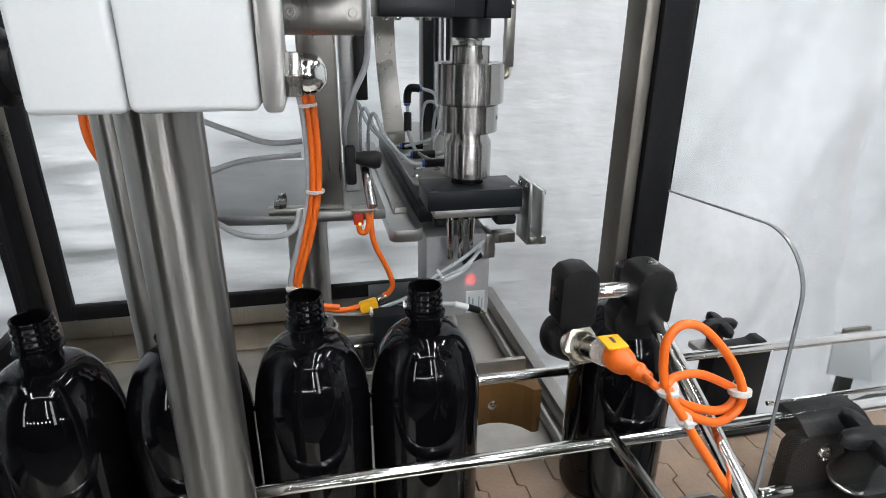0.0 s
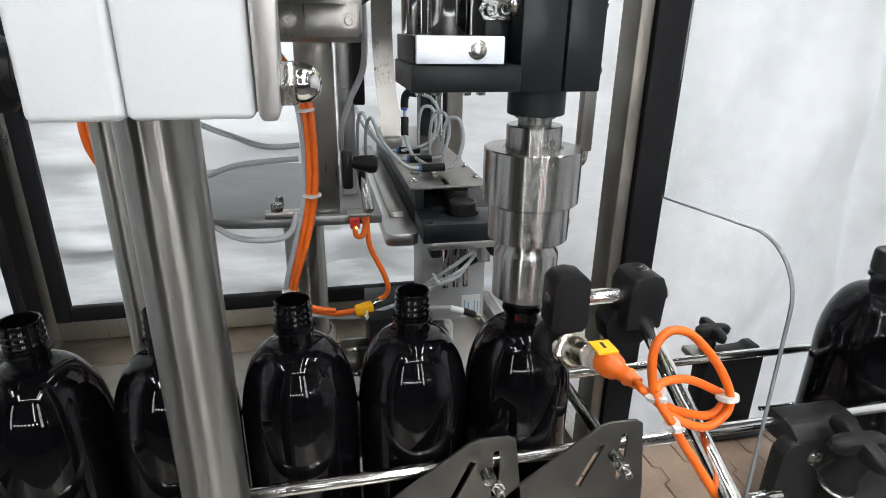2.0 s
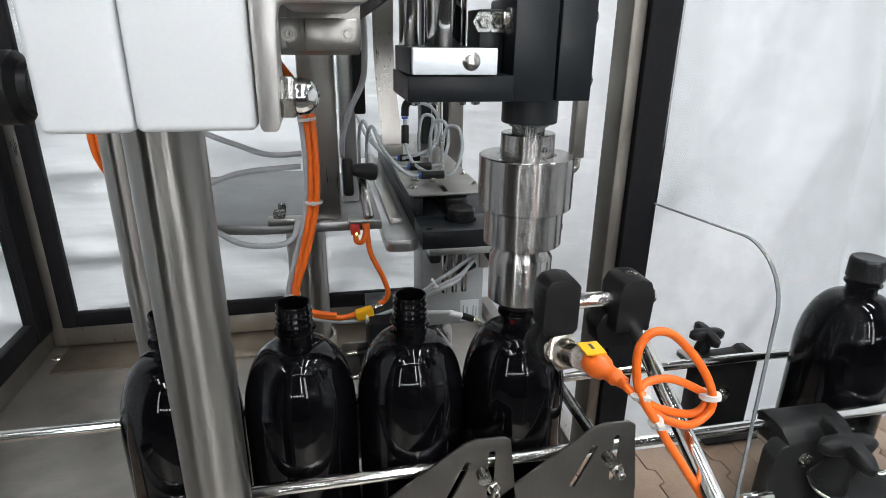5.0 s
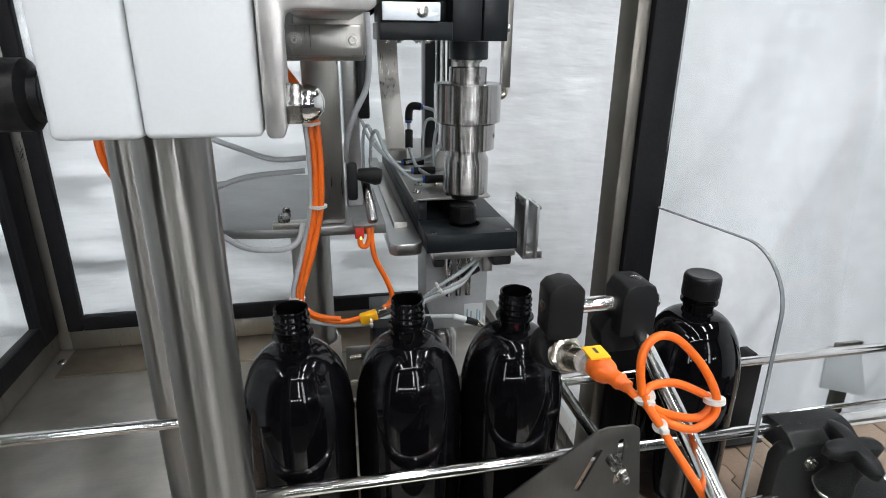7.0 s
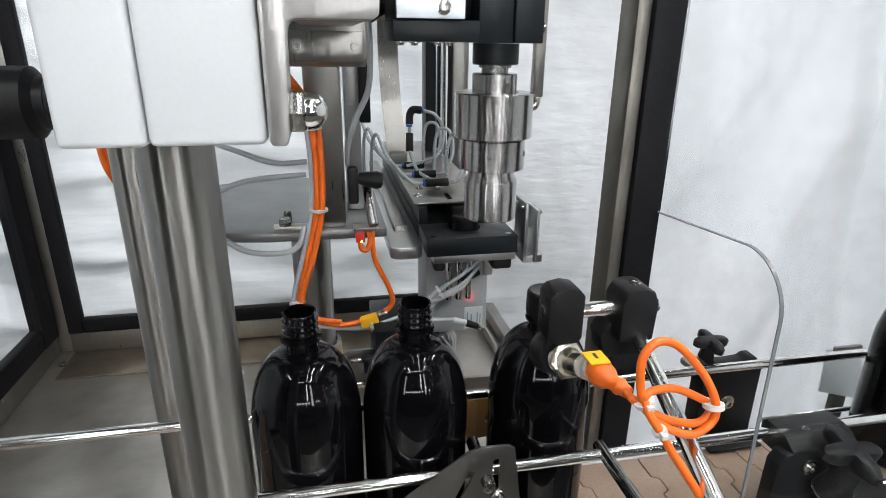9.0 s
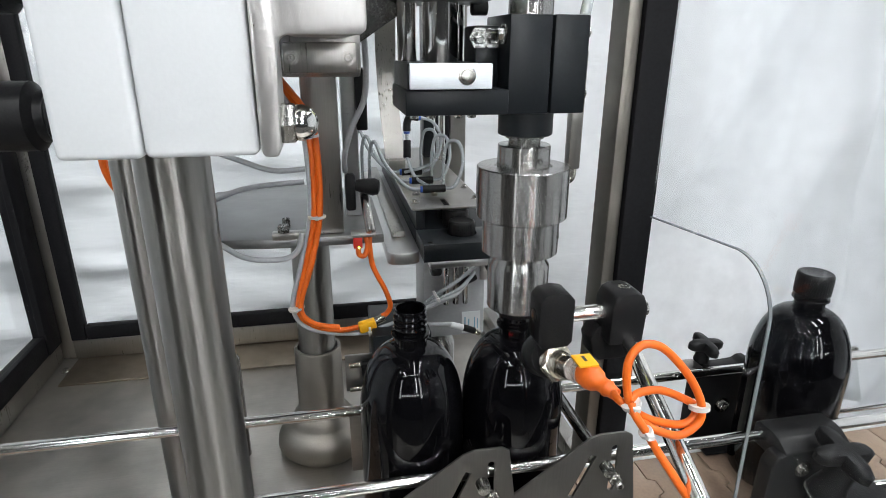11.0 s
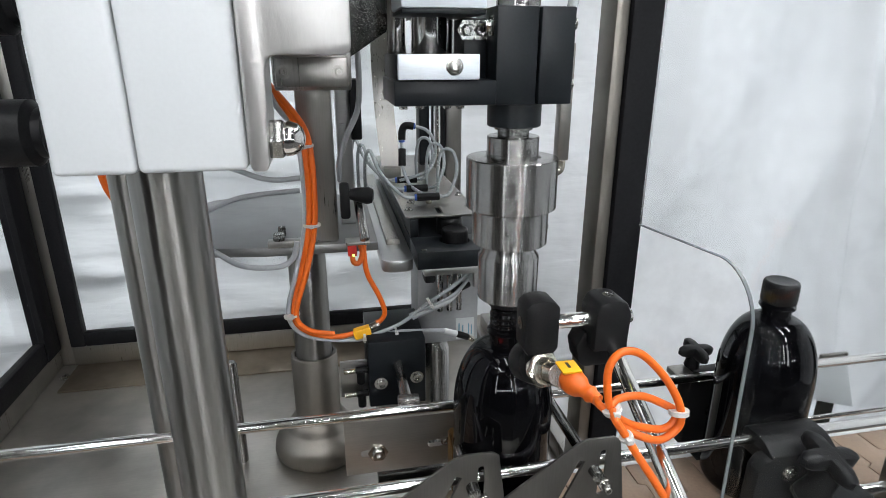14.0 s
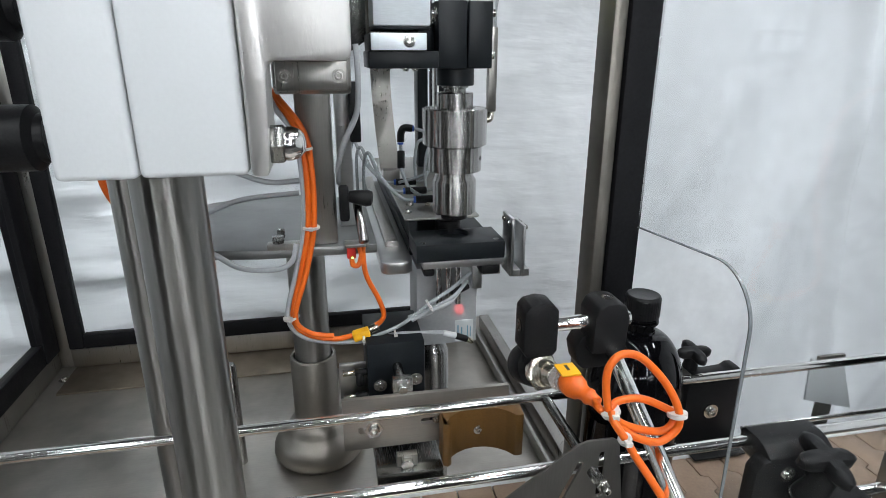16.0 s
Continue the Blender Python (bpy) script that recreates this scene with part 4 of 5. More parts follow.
def build_cables():
    oc = thing("cable_harness", "orange and grey cables tied together along the post", "cables", (0.24, 0.18, 0.2))
    part("orange_cable", cable([(0.20, 0.10, 0.43), (0.222, 0.17, 0.395), (0.239, 0.185, 0.362), (0.2445, 0.185, 0.323), (0.2425, 0.185, 0.26), (0.231, 0.185, 0.207), (0.2175, 0.185, 0.152), (0.231, 0.185, 0.129), (0.262, 0.185, 0.119), (0.284, 0.185, 0.121)], 0.0032, 12), M_ORANGE, oc, "orange cable")
    part("orange_cable", cable([(0.205, 0.10, 0.43), (0.226, 0.17, 0.395), (0.2455, 0.184, 0.362), (0.2505, 0.184, 0.323), (0.2485, 0.184, 0.26), (0.2365, 0.182, 0.207), (0.2205, 0.180, 0.155), (0.233, 0.181, 0.1325), (0.262, 0.185, 0.1225)], 0.0032, 12), M_ORANGE, oc, "orange cable")
    part("grey_cable", cable([(0.21, 0.10, 0.43), (0.219, 0.17, 0.39), (0.234, 0.188, 0.362), (0.2395, 0.188, 0.32), (0.238, 0.188, 0.26), (0.2255, 0.188, 0.207), (0.2115, 0.188, 0.152), (0.226, 0.188, 0.1245), (0.262, 0.188, 0.1135), (0.30, 0.187, 0.112), (0.335, 0.182, 0.119), (0.37, 0.18, 0.1185), (0.394, 0.18, 0.1165)], 0.0030, 12), M_GREY, oc, "grey cable")
    pl = part("plug", box(0.2845, 0.305, 0.179, 0.191, 0.116, 0.128, 0.002, turn=Matrix.Translation((0.295, 0.185, 0.122)) @ Euler((0, radians(-14), 0)).to_matrix().to_4x4() @ Matrix.Translation((-0.295, -0.185, -0.122))), M_YELLOW, oc, "yellow plug")
    part("coupling", rod((0.3045, 0.185, 0.1265), (0.316, 0.185, 0.131), 0.0048), M_BRASS, oc, "knurled nickel coupling")
    part("fitting", rod((0.394, 0.18, 0.1165), (0.410, 0.18, 0.111), 0.0036), M_LABEL, oc, "white-banded fitting")
    part("fitting", rod((0.410, 0.18, 0.111), (0.424, 0.18, 0.105), 0.0042), M_BLACK, oc, "black fitting")
    part("fitting", rod((0.424, 0.18, 0.105), (0.431, 0.18, 0.101), 0.0035), M_BRASS, oc)
    part("hose", cable([(0.30, 0.183, 0.116), (0.34, 0.18, 0.131), (0.377, 0.18, 0.157), (0.405, 0.185, 0.172), (0.432, 0.20, 0.185)], 0.0023, 10), M_HOSE, oc, "milky air hose")
    part("hose", cable([(0.352, 0.183, 0.140), (0.377, 0.178, 0.151), (0.405, 0.18, 0.163), (0.428, 0.20, 0.174)], 0.0023, 10), M_HOSE, oc, "milky air hose")
    part("grey_hose", cable([(0.355, 0.179, 0.138), (0.377, 0.176, 0.148), (0.40, 0.178, 0.157), (0.419, 0.20, 0.163)], 0.0028, 10), M_GREY, oc, "grey hose")
    part("hose_fitting", rod((0.408, 0.198, 0.160), (0.430, 0.205, 0.1665), 0.0048), M_BLACK, oc)
    for p, d, r in (((0.244, 0.186, 0.345), (0.1, 0, -1), 0.0085), ((0.2455, 0.186, 0.258), (0, 0, -1), 0.0085), ((0.2155, 0.184, 0.152), (0.2, 0, -1), 0.0085), ((0.297, 0.184, 0.1165), (1, 0, 0), 0.0070), ((0.335, 0.181, 0.122), (1, 0, 0.2), 0.006), ((0.377, 0.179, 0.155), (1, 0, 0.6), 0.007)):
        tie(oc, p, d, r)
    gc = thing("grey_cables", "grey cables hanging behind the square post", "cables", (0.2, 0.25, 0.3))
    part("cable", cable([(0.05, 0.27, 0.40), (0.11, 0.26, 0.335), (0.17, 0.25, 0.307), (0.201, 0.25, 0.297), (0.234, 0.25, 0.298)], 0.0032, 10), M_GREY, gc)
    part("cable", cable([(0.06, 0.27, 0.235), (0.126, 0.25, 0.264), (0.168, 0.25, 0.278), (0.232, 0.25, 0.283)], 0.0032, 10), M_GREY, gc)
    part("cable", cable([(0.06, 0.22, 0.27), (0.136, 0.188, 0.235), (0.167, 0.185, 0.2155), (0.204, 0.186, 0.211), (0.222, 0.186, 0.220), (0.228, 0.187, 0.24)], 0.0032, 10), M_GREY, gc)
    part("cable", cable([(0.301, 0.15, 0.45), (0.302, 0.15, 0.42), (0.300, 0.16, 0.385), (0.287, 0.17, 0.355), (0.279, 0.19, 0.325), (0.279, 0.22, 0.30)], 0.0030, 10), M_GREY, gc)
    og = thing("orange_cable", "orange cable hanging behind the front poles", "cables", (0.05, 0.16, 0.33))
    part("cable", cable([(0.075, 0.15, 0.40), (0.058, 0.15, 0.36), (0.056, 0.15, 0.325), (0.063, 0.16, 0.295), (0.075, 0.17, 0.27)], 0.0036, 10), M_ORANGE, og)
    part("cable", cable([(0.082, 0.15, 0.40), (0.065, 0.15, 0.36), (0.062, 0.15, 0.325), (0.069, 0.16, 0.295), (0.081, 0.17, 0.27)], 0.0036, 10), M_ORANGE, og)
    tie(og, (0.058, 0.15, 0.352), (0, 0, 1), 0.008)


build_cables()

# ---- front poles, white blocks, bracket ----


def build_front():
    po = thing("front_pole", "brushed stainless round pole standing before the bottles", "pole", (0.182, -0.115, BED), "round poles")
    part("tube", turned((0.182, -0.115, BED), (0, 0, 1), [(0.0188, 0), (0.0188, 0.5528)], 64), M_TUBE, po)
    po2 = thing("front_pole", "brushed stainless round pole standing behind the bottles", "pole", (0.101, 0.088, BED), "round poles")
    part("tube", turned((0.101, 0.088, BED), (0, 0, 1), [(0.0188, 0), (0.0188, 0.62)], 64), M_TUBE, po2)
    wb1 = thing("white_block", "thick white plastic clamping block with black knobs on a steel pole", "plastic block", (0.167, -0.14, 0.388), "white blocks")
    part("block", box(0.1495, 0.1838, -0.168, -0.075, 0.388, 0.60, 0.003, 3), M_WHITE, wb1)
    wb = thing("white_block", "thick white plastic clamping block on a steel pole", "plastic block", (0.208, -0.14, 0.388), "white blocks")
    part("block", box(0.1846, 0.2320, -0.168, -0.075, 0.3882, 0.60, 0.003, 3), M_WHITE, wb)
    for z in (0.403, 0.463):
        part("clamp_knob", turned((0.1494, -0.13, z), (-1, 0, 0), [(0.013, 0), (0.015, 0.002), (0.015, 0.010), (0.012, 0.012), (0.012, 0.016), (0.016, 0.019), (0.016, 0.05), (0.012, 0.054)], 24), M_BLACK, wb1, "black clamping knob")
    br = thing("steel_bracket", "welded stainless bracket bolted to the white blocks", "bracket", (0.25, -0.12, 0.39))
    part("front_plate", prism([(0.2332, 0.391), (0.2345, 0.388), (0.2405, 0.388), (0.2418, 0.391), (0.2435, 0.432), (0.2445, 0.4375), (0.2475, 0.4390), (0.2785, 0.4390), (0.2812, 0.4410), (0.2815, 0.4450), (0.2815, 0.62), (0.2332, 0.62)], "y", -0.171, -0.160, 0.0012), M_BRUSH, br, "brushed front plate")
    part("side_flange", prism([(-0.1598, 0.3885), (-0.135, 0.3885), (-0.115, 0.405), (-0.115, 0.62), (-0.1598, 0.62)], "x", 0.2336, 0.2412, 0.0012), M_BRUSH, br)
    ac = part("acorn_nut", hexa((0.2416, -0.160, 0.4015), (1, 0, 0), 0.0096, 0.0072), M_DARK, br, "polished acorn nut")
    part("dome", turned((0.2486, -0.160, 0.4015), (1, 0, 0), [(0.0078, 0), (0.0082, 0.001), (0.0080, 0.0035), (0.0068, 0.0068), (0.0044, 0.0090), (0.0014, 0.0099)], 32), M_CHROME, ac)
    ho = thing("arm_housing", "stainless steel arm housing with bolted end plate on the post", "housing", (0.26, 0.1, 0.41))
    part("box", prism([(0.0, 0.4385), (0.0, 0.418), (0.014, 0.4125), (0.26, 0.4125), (0.26, 0.62), (0.0, 0.62)], "x", 0.2325, 0.2885, 0.0015), M_STEEL, ho)
    part("end_plate", box(0.235, 0.286, -0.006, -0.0005, 0.416, 0.4365, 0.0015), M_STEEL, ho)
    part("arm", box(0.2425, 0.281, -0.158, -0.007, 0.4395, 0.62, 0.003), M_STEEL, ho)
    for x in (0.241, 0.2795):
        bolt(ho, (x, -0.006, 0.4265), (0, -1, 0), 0.0030, 0.003, m=M_STEEL)


build_front()

# ---- bottle gates ----


def build_gate(x, tip):
    g = thing("bottle_gate", "stainless slotted gate bracket with a stop rod across the lane", "bottle gate", (x, -0.06, 0.1), "bottle gates")
    pl = prism([(x - 0.120, 0.050), (x - 0.077, 0.082), (x - 0.016, 0.1265), (x - 0.006, 0.1295), (x + 0.0165, 0.1290), (x + 0.0225, 0.1250), (x + 0.031, 0.060), (x + 0.036, -0.03), (x - 0.120, -0.03)], "y", -0.066, -0.0635, 0.0005)
    s1 = prism(rounded(x + 0.0045, x + 0.0105, 0.070, 0.117, 0.0029), "y", -0.08, -0.05, 0)
    s2 = prism([(x - 0.032, 0.07), (x - 0.027, 0.068), (x - 0.009, 0.108), (x - 0.014, 0.110)], "y", -0.08, -0.05, 0)
    part("bracket_plate", cut(pl, [s1, s2]), M_GATE, g, "slotted stainless plate")
    part("stop_rod", rod((x, -0.075, 0.097), (x, tip, 0.097), 0.0055), M_DARK, g, "dark steel stop rod")
    part("nut", hexa((x + 0.0085, -0.0662, 0.0845), (0, -1, 0), 0.0062, 0.006), M_BOLT, g)
    part("screw", turned((x + 0.0085, -0.072, 0.0845), (0, -1, 0), [(0.0036, 0), (0.0036, 0.007), (0.0030, 0.0078), (0.0018, 0.0078), (0.0014, 0.005)], 16), M_BOLT, g)
    part("pivot_rod", rod((x - 0.030, -0.0665, 0.030), (x - 0.030, -0.11, 0.045), 0.0055), M_TURN, g, "steel rod")
    return g


GATE_R, GATE_L = build_gate(0.4775, 0.044), build_gate(0.3690, -0.016)

# ---- sensor on its rod ----


def build_sensor():
    se = thing("bottle_sensor", "threaded steel sensor in black clamps on a polished rod", "sensor", (0.43, -0.11, 0.25))
    # upper block and lower ring of the sensor's clamp
    c1 = part("clamp", prism([(0.3905, 0.2480), (0.3935, 0.2440), (0.4120, 0.2440), (0.4150, 0.2480), (0.4150, 0.2780), (0.4110, 0.2825), (0.4030, 0.2842), (0.3945, 0.2825), (0.3905, 0.2780)], "y", -0.114, -0.094, 0.0015), M_BLACK, se, "black plastic cross clamp")
    part("clamp_ring", turned((0.4005, -0.0925, 0.2285), (0.10, -0.94, 0.36), [(0.0090, 0), (0.0140, 0), (0.0150, 0.0015), (0.0150, 0.0165), (0.0140, 0.018), (0.0090, 0.018)], 28), M_BLACK, c1)
    part("clamp_neck", box(0.3925, 0.4130, -0.110, -0.095, 0.2330, 0.2450, 0.002), M_BLACK, c1)
    part("clamp_bolt", turned((0.3904, -0.104, 0.2650), (-1, 0, 0), [(0.0045, -0.001), (0.0045, 0.0005), (0.0025, 0.0008)], 16), M_DARK, c1)
    c2 = part("clamp", prism([(0.4395, 0.2440), (0.4640, 0.2440), (0.4650, 0.2640), (0.4655, 0.2700), (0.4620, 0.2790), (0.4560, 0.2812), (0.4480, 0.2812), (0.4425, 0.2790), (0.4395, 0.2720)], "y", -0.118, -0.092, 0.0018), M_BLACK, se, "black plastic cross clamp")
    part("clamp_foot", prism([(0.4320, 0.2430), (0.4350, 0.2300), (0.4390, 0.2260), (0.4600, 0.2260), (0.4630, 0.2300), (0.4635, 0.2436), (0.4375, 0.2540)], "y", -0.106, -0.088, 0.0018), M_BLACK, c2)
    part("cross_rod", rod((0.4105, -0.105, 0.2640), (0.4715, -0.105, 0.2640), 0.0052), M_CHROME, se)
    part("screw_socket", turned((0.4530, -0.105, 0.2813), (0, 0, 1), [(0.0042, -0.001), (0.0042, 0.0004), (0.0026, 0.0005), (0.0022, -0.0006)], 16), M_BOLT, c2)
    part("support_rod", rod((0.4565, -0.095, 0.2540), (0.4335, -0.335, 0.168), 0.0052), M_CHROME, se, "polished support rod")
    p, d = Vector((0.4000, -0.088, 0.2235)), Vector((0.10, -0.94, 0.36)).normalized()
    prof = [(0.0085, 0)]
    for i in range(18):
        h = 0.002 + i * 0.0020
        prof += [(0.0088, h), (0.0094, h + 0.0007), (0.0088, h + 0.0014)]
    barrel = part("barrel", turned(p, d, prof + [(0.0075, 0.040), (0.0075, 0.044)], 32), M_BRASS, se, "threaded nickel barrel")
    part("lock_nut", hexa(p + d * 0.032, d, 0.0128, 0.0045), M_BRASS, barrel)
    q = p + d * 0.0445
    part("coupling_nut", turned(q, d, [(0.0062, 0), (0.0075, 0.001), (0.0075, 0.0105), (0.0066, 0.0115)], 24), M_BRASS, barrel, "knurled coupling nut")
    cp = part("plug", turned(q + d * 0.0116, d, [(0.0064, 0), (0.0078, 0.001), (0.0080, 0.010), (0.0072, 0.0125)], 28), M_CLEAR, se, "clear plastic plug")
    e = q + d * 0.0242
    part("boot", turned(e, Vector((0.35, -0.75, -0.10)), [(0.0060, -0.003), (0.0078, 0.001), (0.0082, 0.005), (0.0070, 0.0095), (0.0050, 0.0120), (0.0047, 0.0150), (0.0053, 0.0165), (0.0053, 0.0180), (0.0042, 0.0195), (0.0036, 0.024)], 24), M_ORANGE, cp, "orange strain relief")
    c = q + d * 0.020
    tg = part("label", box(c.x - 0.0062, c.x + 0.0062, c.y - 0.010, c.y + 0.004, c.z + 0.0085, c.z + 0.0100, 0.0004), M_YELLOW, cp, "yellow plug label with dark print")
    part("print_bar", box(c.x - 0.001, c.x + 0.001, c.y - 0.005, c.y + 0.001, c.z + 0.0101, c.z + 0.0103, 0), M_INK, tg)
    return e


PLUG_END = build_sensor()


def build_loop():
    e = PLUG_END + Vector((0.35, -0.75, -0.10)).normalized() * 0.022
    lo = thing("orange_cable", "orange sensor cable coiled twice and tied with white ties", "cable", (0.43, -0.19, 0.25))
    pts = [e, (0.410, -0.187, 0.2520), (0.416, -0.190, 0.2470), (0.423, -0.194, 0.2400), (0.432, -0.197, 0.2350), (0.445, -0.197, 0.2310), (0.456, -0.196, 0.2380),
           (0.4555, -0.195, 0.2500), (0.449, -0.191, 0.2640), (0.438, -0.188, 0.2770), (0.429, -0.187, 0.2835), (0.4195, -0.187, 0.2840), (0.4130, -0.188, 0.2760),
           (0.4125, -0.190, 0.2620), (0.4155, -0.192, 0.2500), (0.424, -0.1925, 0.2425), (0.435, -0.1925, 0.2375), (0.447, -0.1925, 0.2345), (0.454, -0.1925, 0.2375),
           (0.456, -0.191, 0.2440), (0.447, -0.189, 0.2500), (0.434, -0.188, 0.2555), (0.421, -0.189, 0.2560), (0.4145, -0.192, 0.2535)]
    part("cable", cable(pts, 0.0023, 12, 10), M_ORANGE, lo)
    part("cable", cable([(0.4145, -0.194, 0.2530), (0.4145, -0.199, 0.2490), (0.420, -0.203, 0.2400), (0.425, -0.206, 0.2310), (0.433, -0.212, 0.2180), (0.444, -0.219, 0.1990), (0.452, -0.226, 0.179), (0.458, -0.240, 0.12)], 0.0023, 12, 10), M_ORANGE, lo)
    tie(lo, (0.4150, -0.192, 0.2520), (0.5, 0, -1), 0.0046, 0.0027)
    tie(lo, (0.4560, -0.194, 0.2460), (0, 0.2, 1), 0.0048, 0.0027)
    tie(lo, (0.4195, -0.2025, 0.2405), (0.7, 0, -1), 0.0030)


build_loop()

# the sensor's own red light, seen as a spot on the far cylinder
beam = bpy.data.lights.new("sensor_beam", "SPOT")
beam.energy, beam.color, beam.spot_size, beam.spot_blend, beam.shadow_soft_size = 8.0, (1.0, 0.03, 0.03), radians(3.0), 0.6, 0.001
beam_ob = new("sensor_beam", beam)
beam_ob.matrix_world = look((0.4010, -0.0800, 0.2230), (0.4235, 0.222, 0.1265))

# ---- clamps on the guide rails ----


def star_knob(parent, c, d, r=0.017, h=0.012):
    u, v, w = frame_of(d)
    c = Vector(c)
    loops = []
    n = 40
    for k, hh in ((0.86, 0), (1.0, 0.18), (1.0, 0.75), (0.82, 1.0), (0.4, 1.06)):
        lp = []
        for i in range(n):
            a = 2 * math.pi * i / n
            rr = r * k * (0.70 + 0.30 * math.cos(4 * a))
            lp.append(c + w * h * hh + (u * math.cos(a) + v * math.sin(a)) * rr)
        loops.append(lp)
    kn = part("star_knob", rings(loops), M_BLACK, parent, "black star knob", sharp=50)
    part("knob_stem", turned(c - w * 0.016, w, [(0.0082, 0), (0.0088, 0.001), (0.0078, 0.008), (0.0078, 0.0165)], 24), M_BLACK, kn)
    return kn


def build_clamps():
    bc = thing("rail_clamp", "black plastic rail clamp with star knob behind the lane", "rail clamp", (0.69, 0.08, 0.0), "rail clamps")
    part("clamp_plate", box(0.655, 0.727, 0.0605, 0.084, -0.001, 0.0885, 0.002), M_BLACK, bc)
    part("hook", prism([(0.662, 0.0887), (0.722, 0.0887), (0.724, 0.094), (0.720, 0.0985), (0.712, 0.0985), (0.706, 0.0945), (0.690, 0.0935), (0.664, 0.0935)], "y", 0.064, 0.082, 0.0015), M_BLACK, bc)
    part("hook_arm", box(0.640, 0.662, 0.064, 0.088, 0.086, 0.094, 0.002), M_STEEL, bc)
    star_knob(bc, (0.669, 0.080, 0.1095), (0.05, -0.12, 1), 0.0215, 0.011)
    bolt(bc, (0.6885, 0.0604, 0.046), (0, -1, 0), 0.0055, 0.006)
    part("foot_plate", box(0.655, 0.722, 0.030, 0.059, 0.0032, 0.006, 0.001), M_BLACK, bc)
    fc = thing("rail_clamp", "black plastic rail clamp with star knob before the lane", "rail clamp", (0.65, -0.08, 0.0), "rail clamps")
    part("clamp_plate", prism([(0.6215, -0.04), (0.6235, 0.088), (0.6295, 0.098), (0.6395, 0.100), (0.7055, 0.098), (0.7125, 0.050), (0.7125, -0.04)], "y", -0.082, -0.066, 0.002), M_BLACK, fc)
    part("saddle", prism([(-0.0815, 0.088), (-0.0815, 0.101), (-0.070, 0.1085), (-0.062, 0.1105), (-0.045, 0.1105), (-0.0405, 0.106), (-0.0405, 0.086), (-0.0655, 0.086)], "x", 0.6355, 0.7035, 0.0018), M_BLACK, fc)
    star_knob(fc, (0.6680, -0.103, 0.1080), (0.10, -0.22, 0.97), 0.029, 0.013)
    part("knob_neck", turned((0.6665, -0.0990, 0.0700), (0.10, -0.22, 0.97), [(0.0150, 0), (0.0155, 0.001), (0.0140, 0.008), (0.0118, 0.016), (0.0115, 0.039)], 28), M_BLACK, fc, "black knob neck")
    part("knob_washer", turned((0.6662, -0.0985, 0.0668), (0.10, -0.22, 0.97), [(0.0165, 0), (0.0168, 0.0006), (0.0168, 0.0022), (0.0160, 0.0028)], 28), M_BOLT, fc, "steel washer")
    bolt(fc, (0.6555, -0.0822, 0.083), (0, -1, 0), 0.0048, 0.004)
    part("lower_block", box(0.6655, 0.7275, -0.118, -0.0825, 0.036, 0.066, 0.003), M_BLACK, fc)
    part("cross_bar", rod((0.7275, -0.080, 0.046), (0.8655, -0.080, 0.046), 0.0052), M_CHROME, fc, "polished cross bar")
    part("cross_bar", rod((0.5905, -0.090, 0.056), (0.6210, -0.090, 0.056), 0.0050), M_CHROME, fc, "polished cross bar")
    part("end_bracket", box(0.7800, 0.7960, -0.10, -0.066, -0.03, 0.078, 0.002), M_STEEL, fc, "steel end bracket")
    part("clamp_stay", box(0.6305, 0.6805, -0.080, -0.0665, -0.10, -0.0405, 0.002), M_BLACK, fc)
    fc.location += Vector((0.008, 0, -0.005))
    tg = thing("sensor_reflector", "frosted plate on a dark stalk behind the conveyor", "plate", (0.92, 0.12, -0.05))
    part("plate", prism([(0.879, 0.060), (0.93, 0.055), (0.962, -0.026), (0.883, -0.003)], "y", 0.12, 0.123, 0.0008), M_SMOKE, tg)
    part("clip", box(0.885, 0.925, 0.114, 0.1195, 0.058, 0.066, 0.001), M_STEEL, tg)
    part("stalk", box(0.912, 0.934, 0.124, 0.132, -0.11, 0.03, 0.001), M_DARK, tg)
    part("stalk_foot", box(0.905, 0.94, 0.0665, 0.134, -0.118, -0.1105, 0.001), M_DARK, tg)


build_clamps()

# ---- feed bar, brown plate, black block behind the lane ----


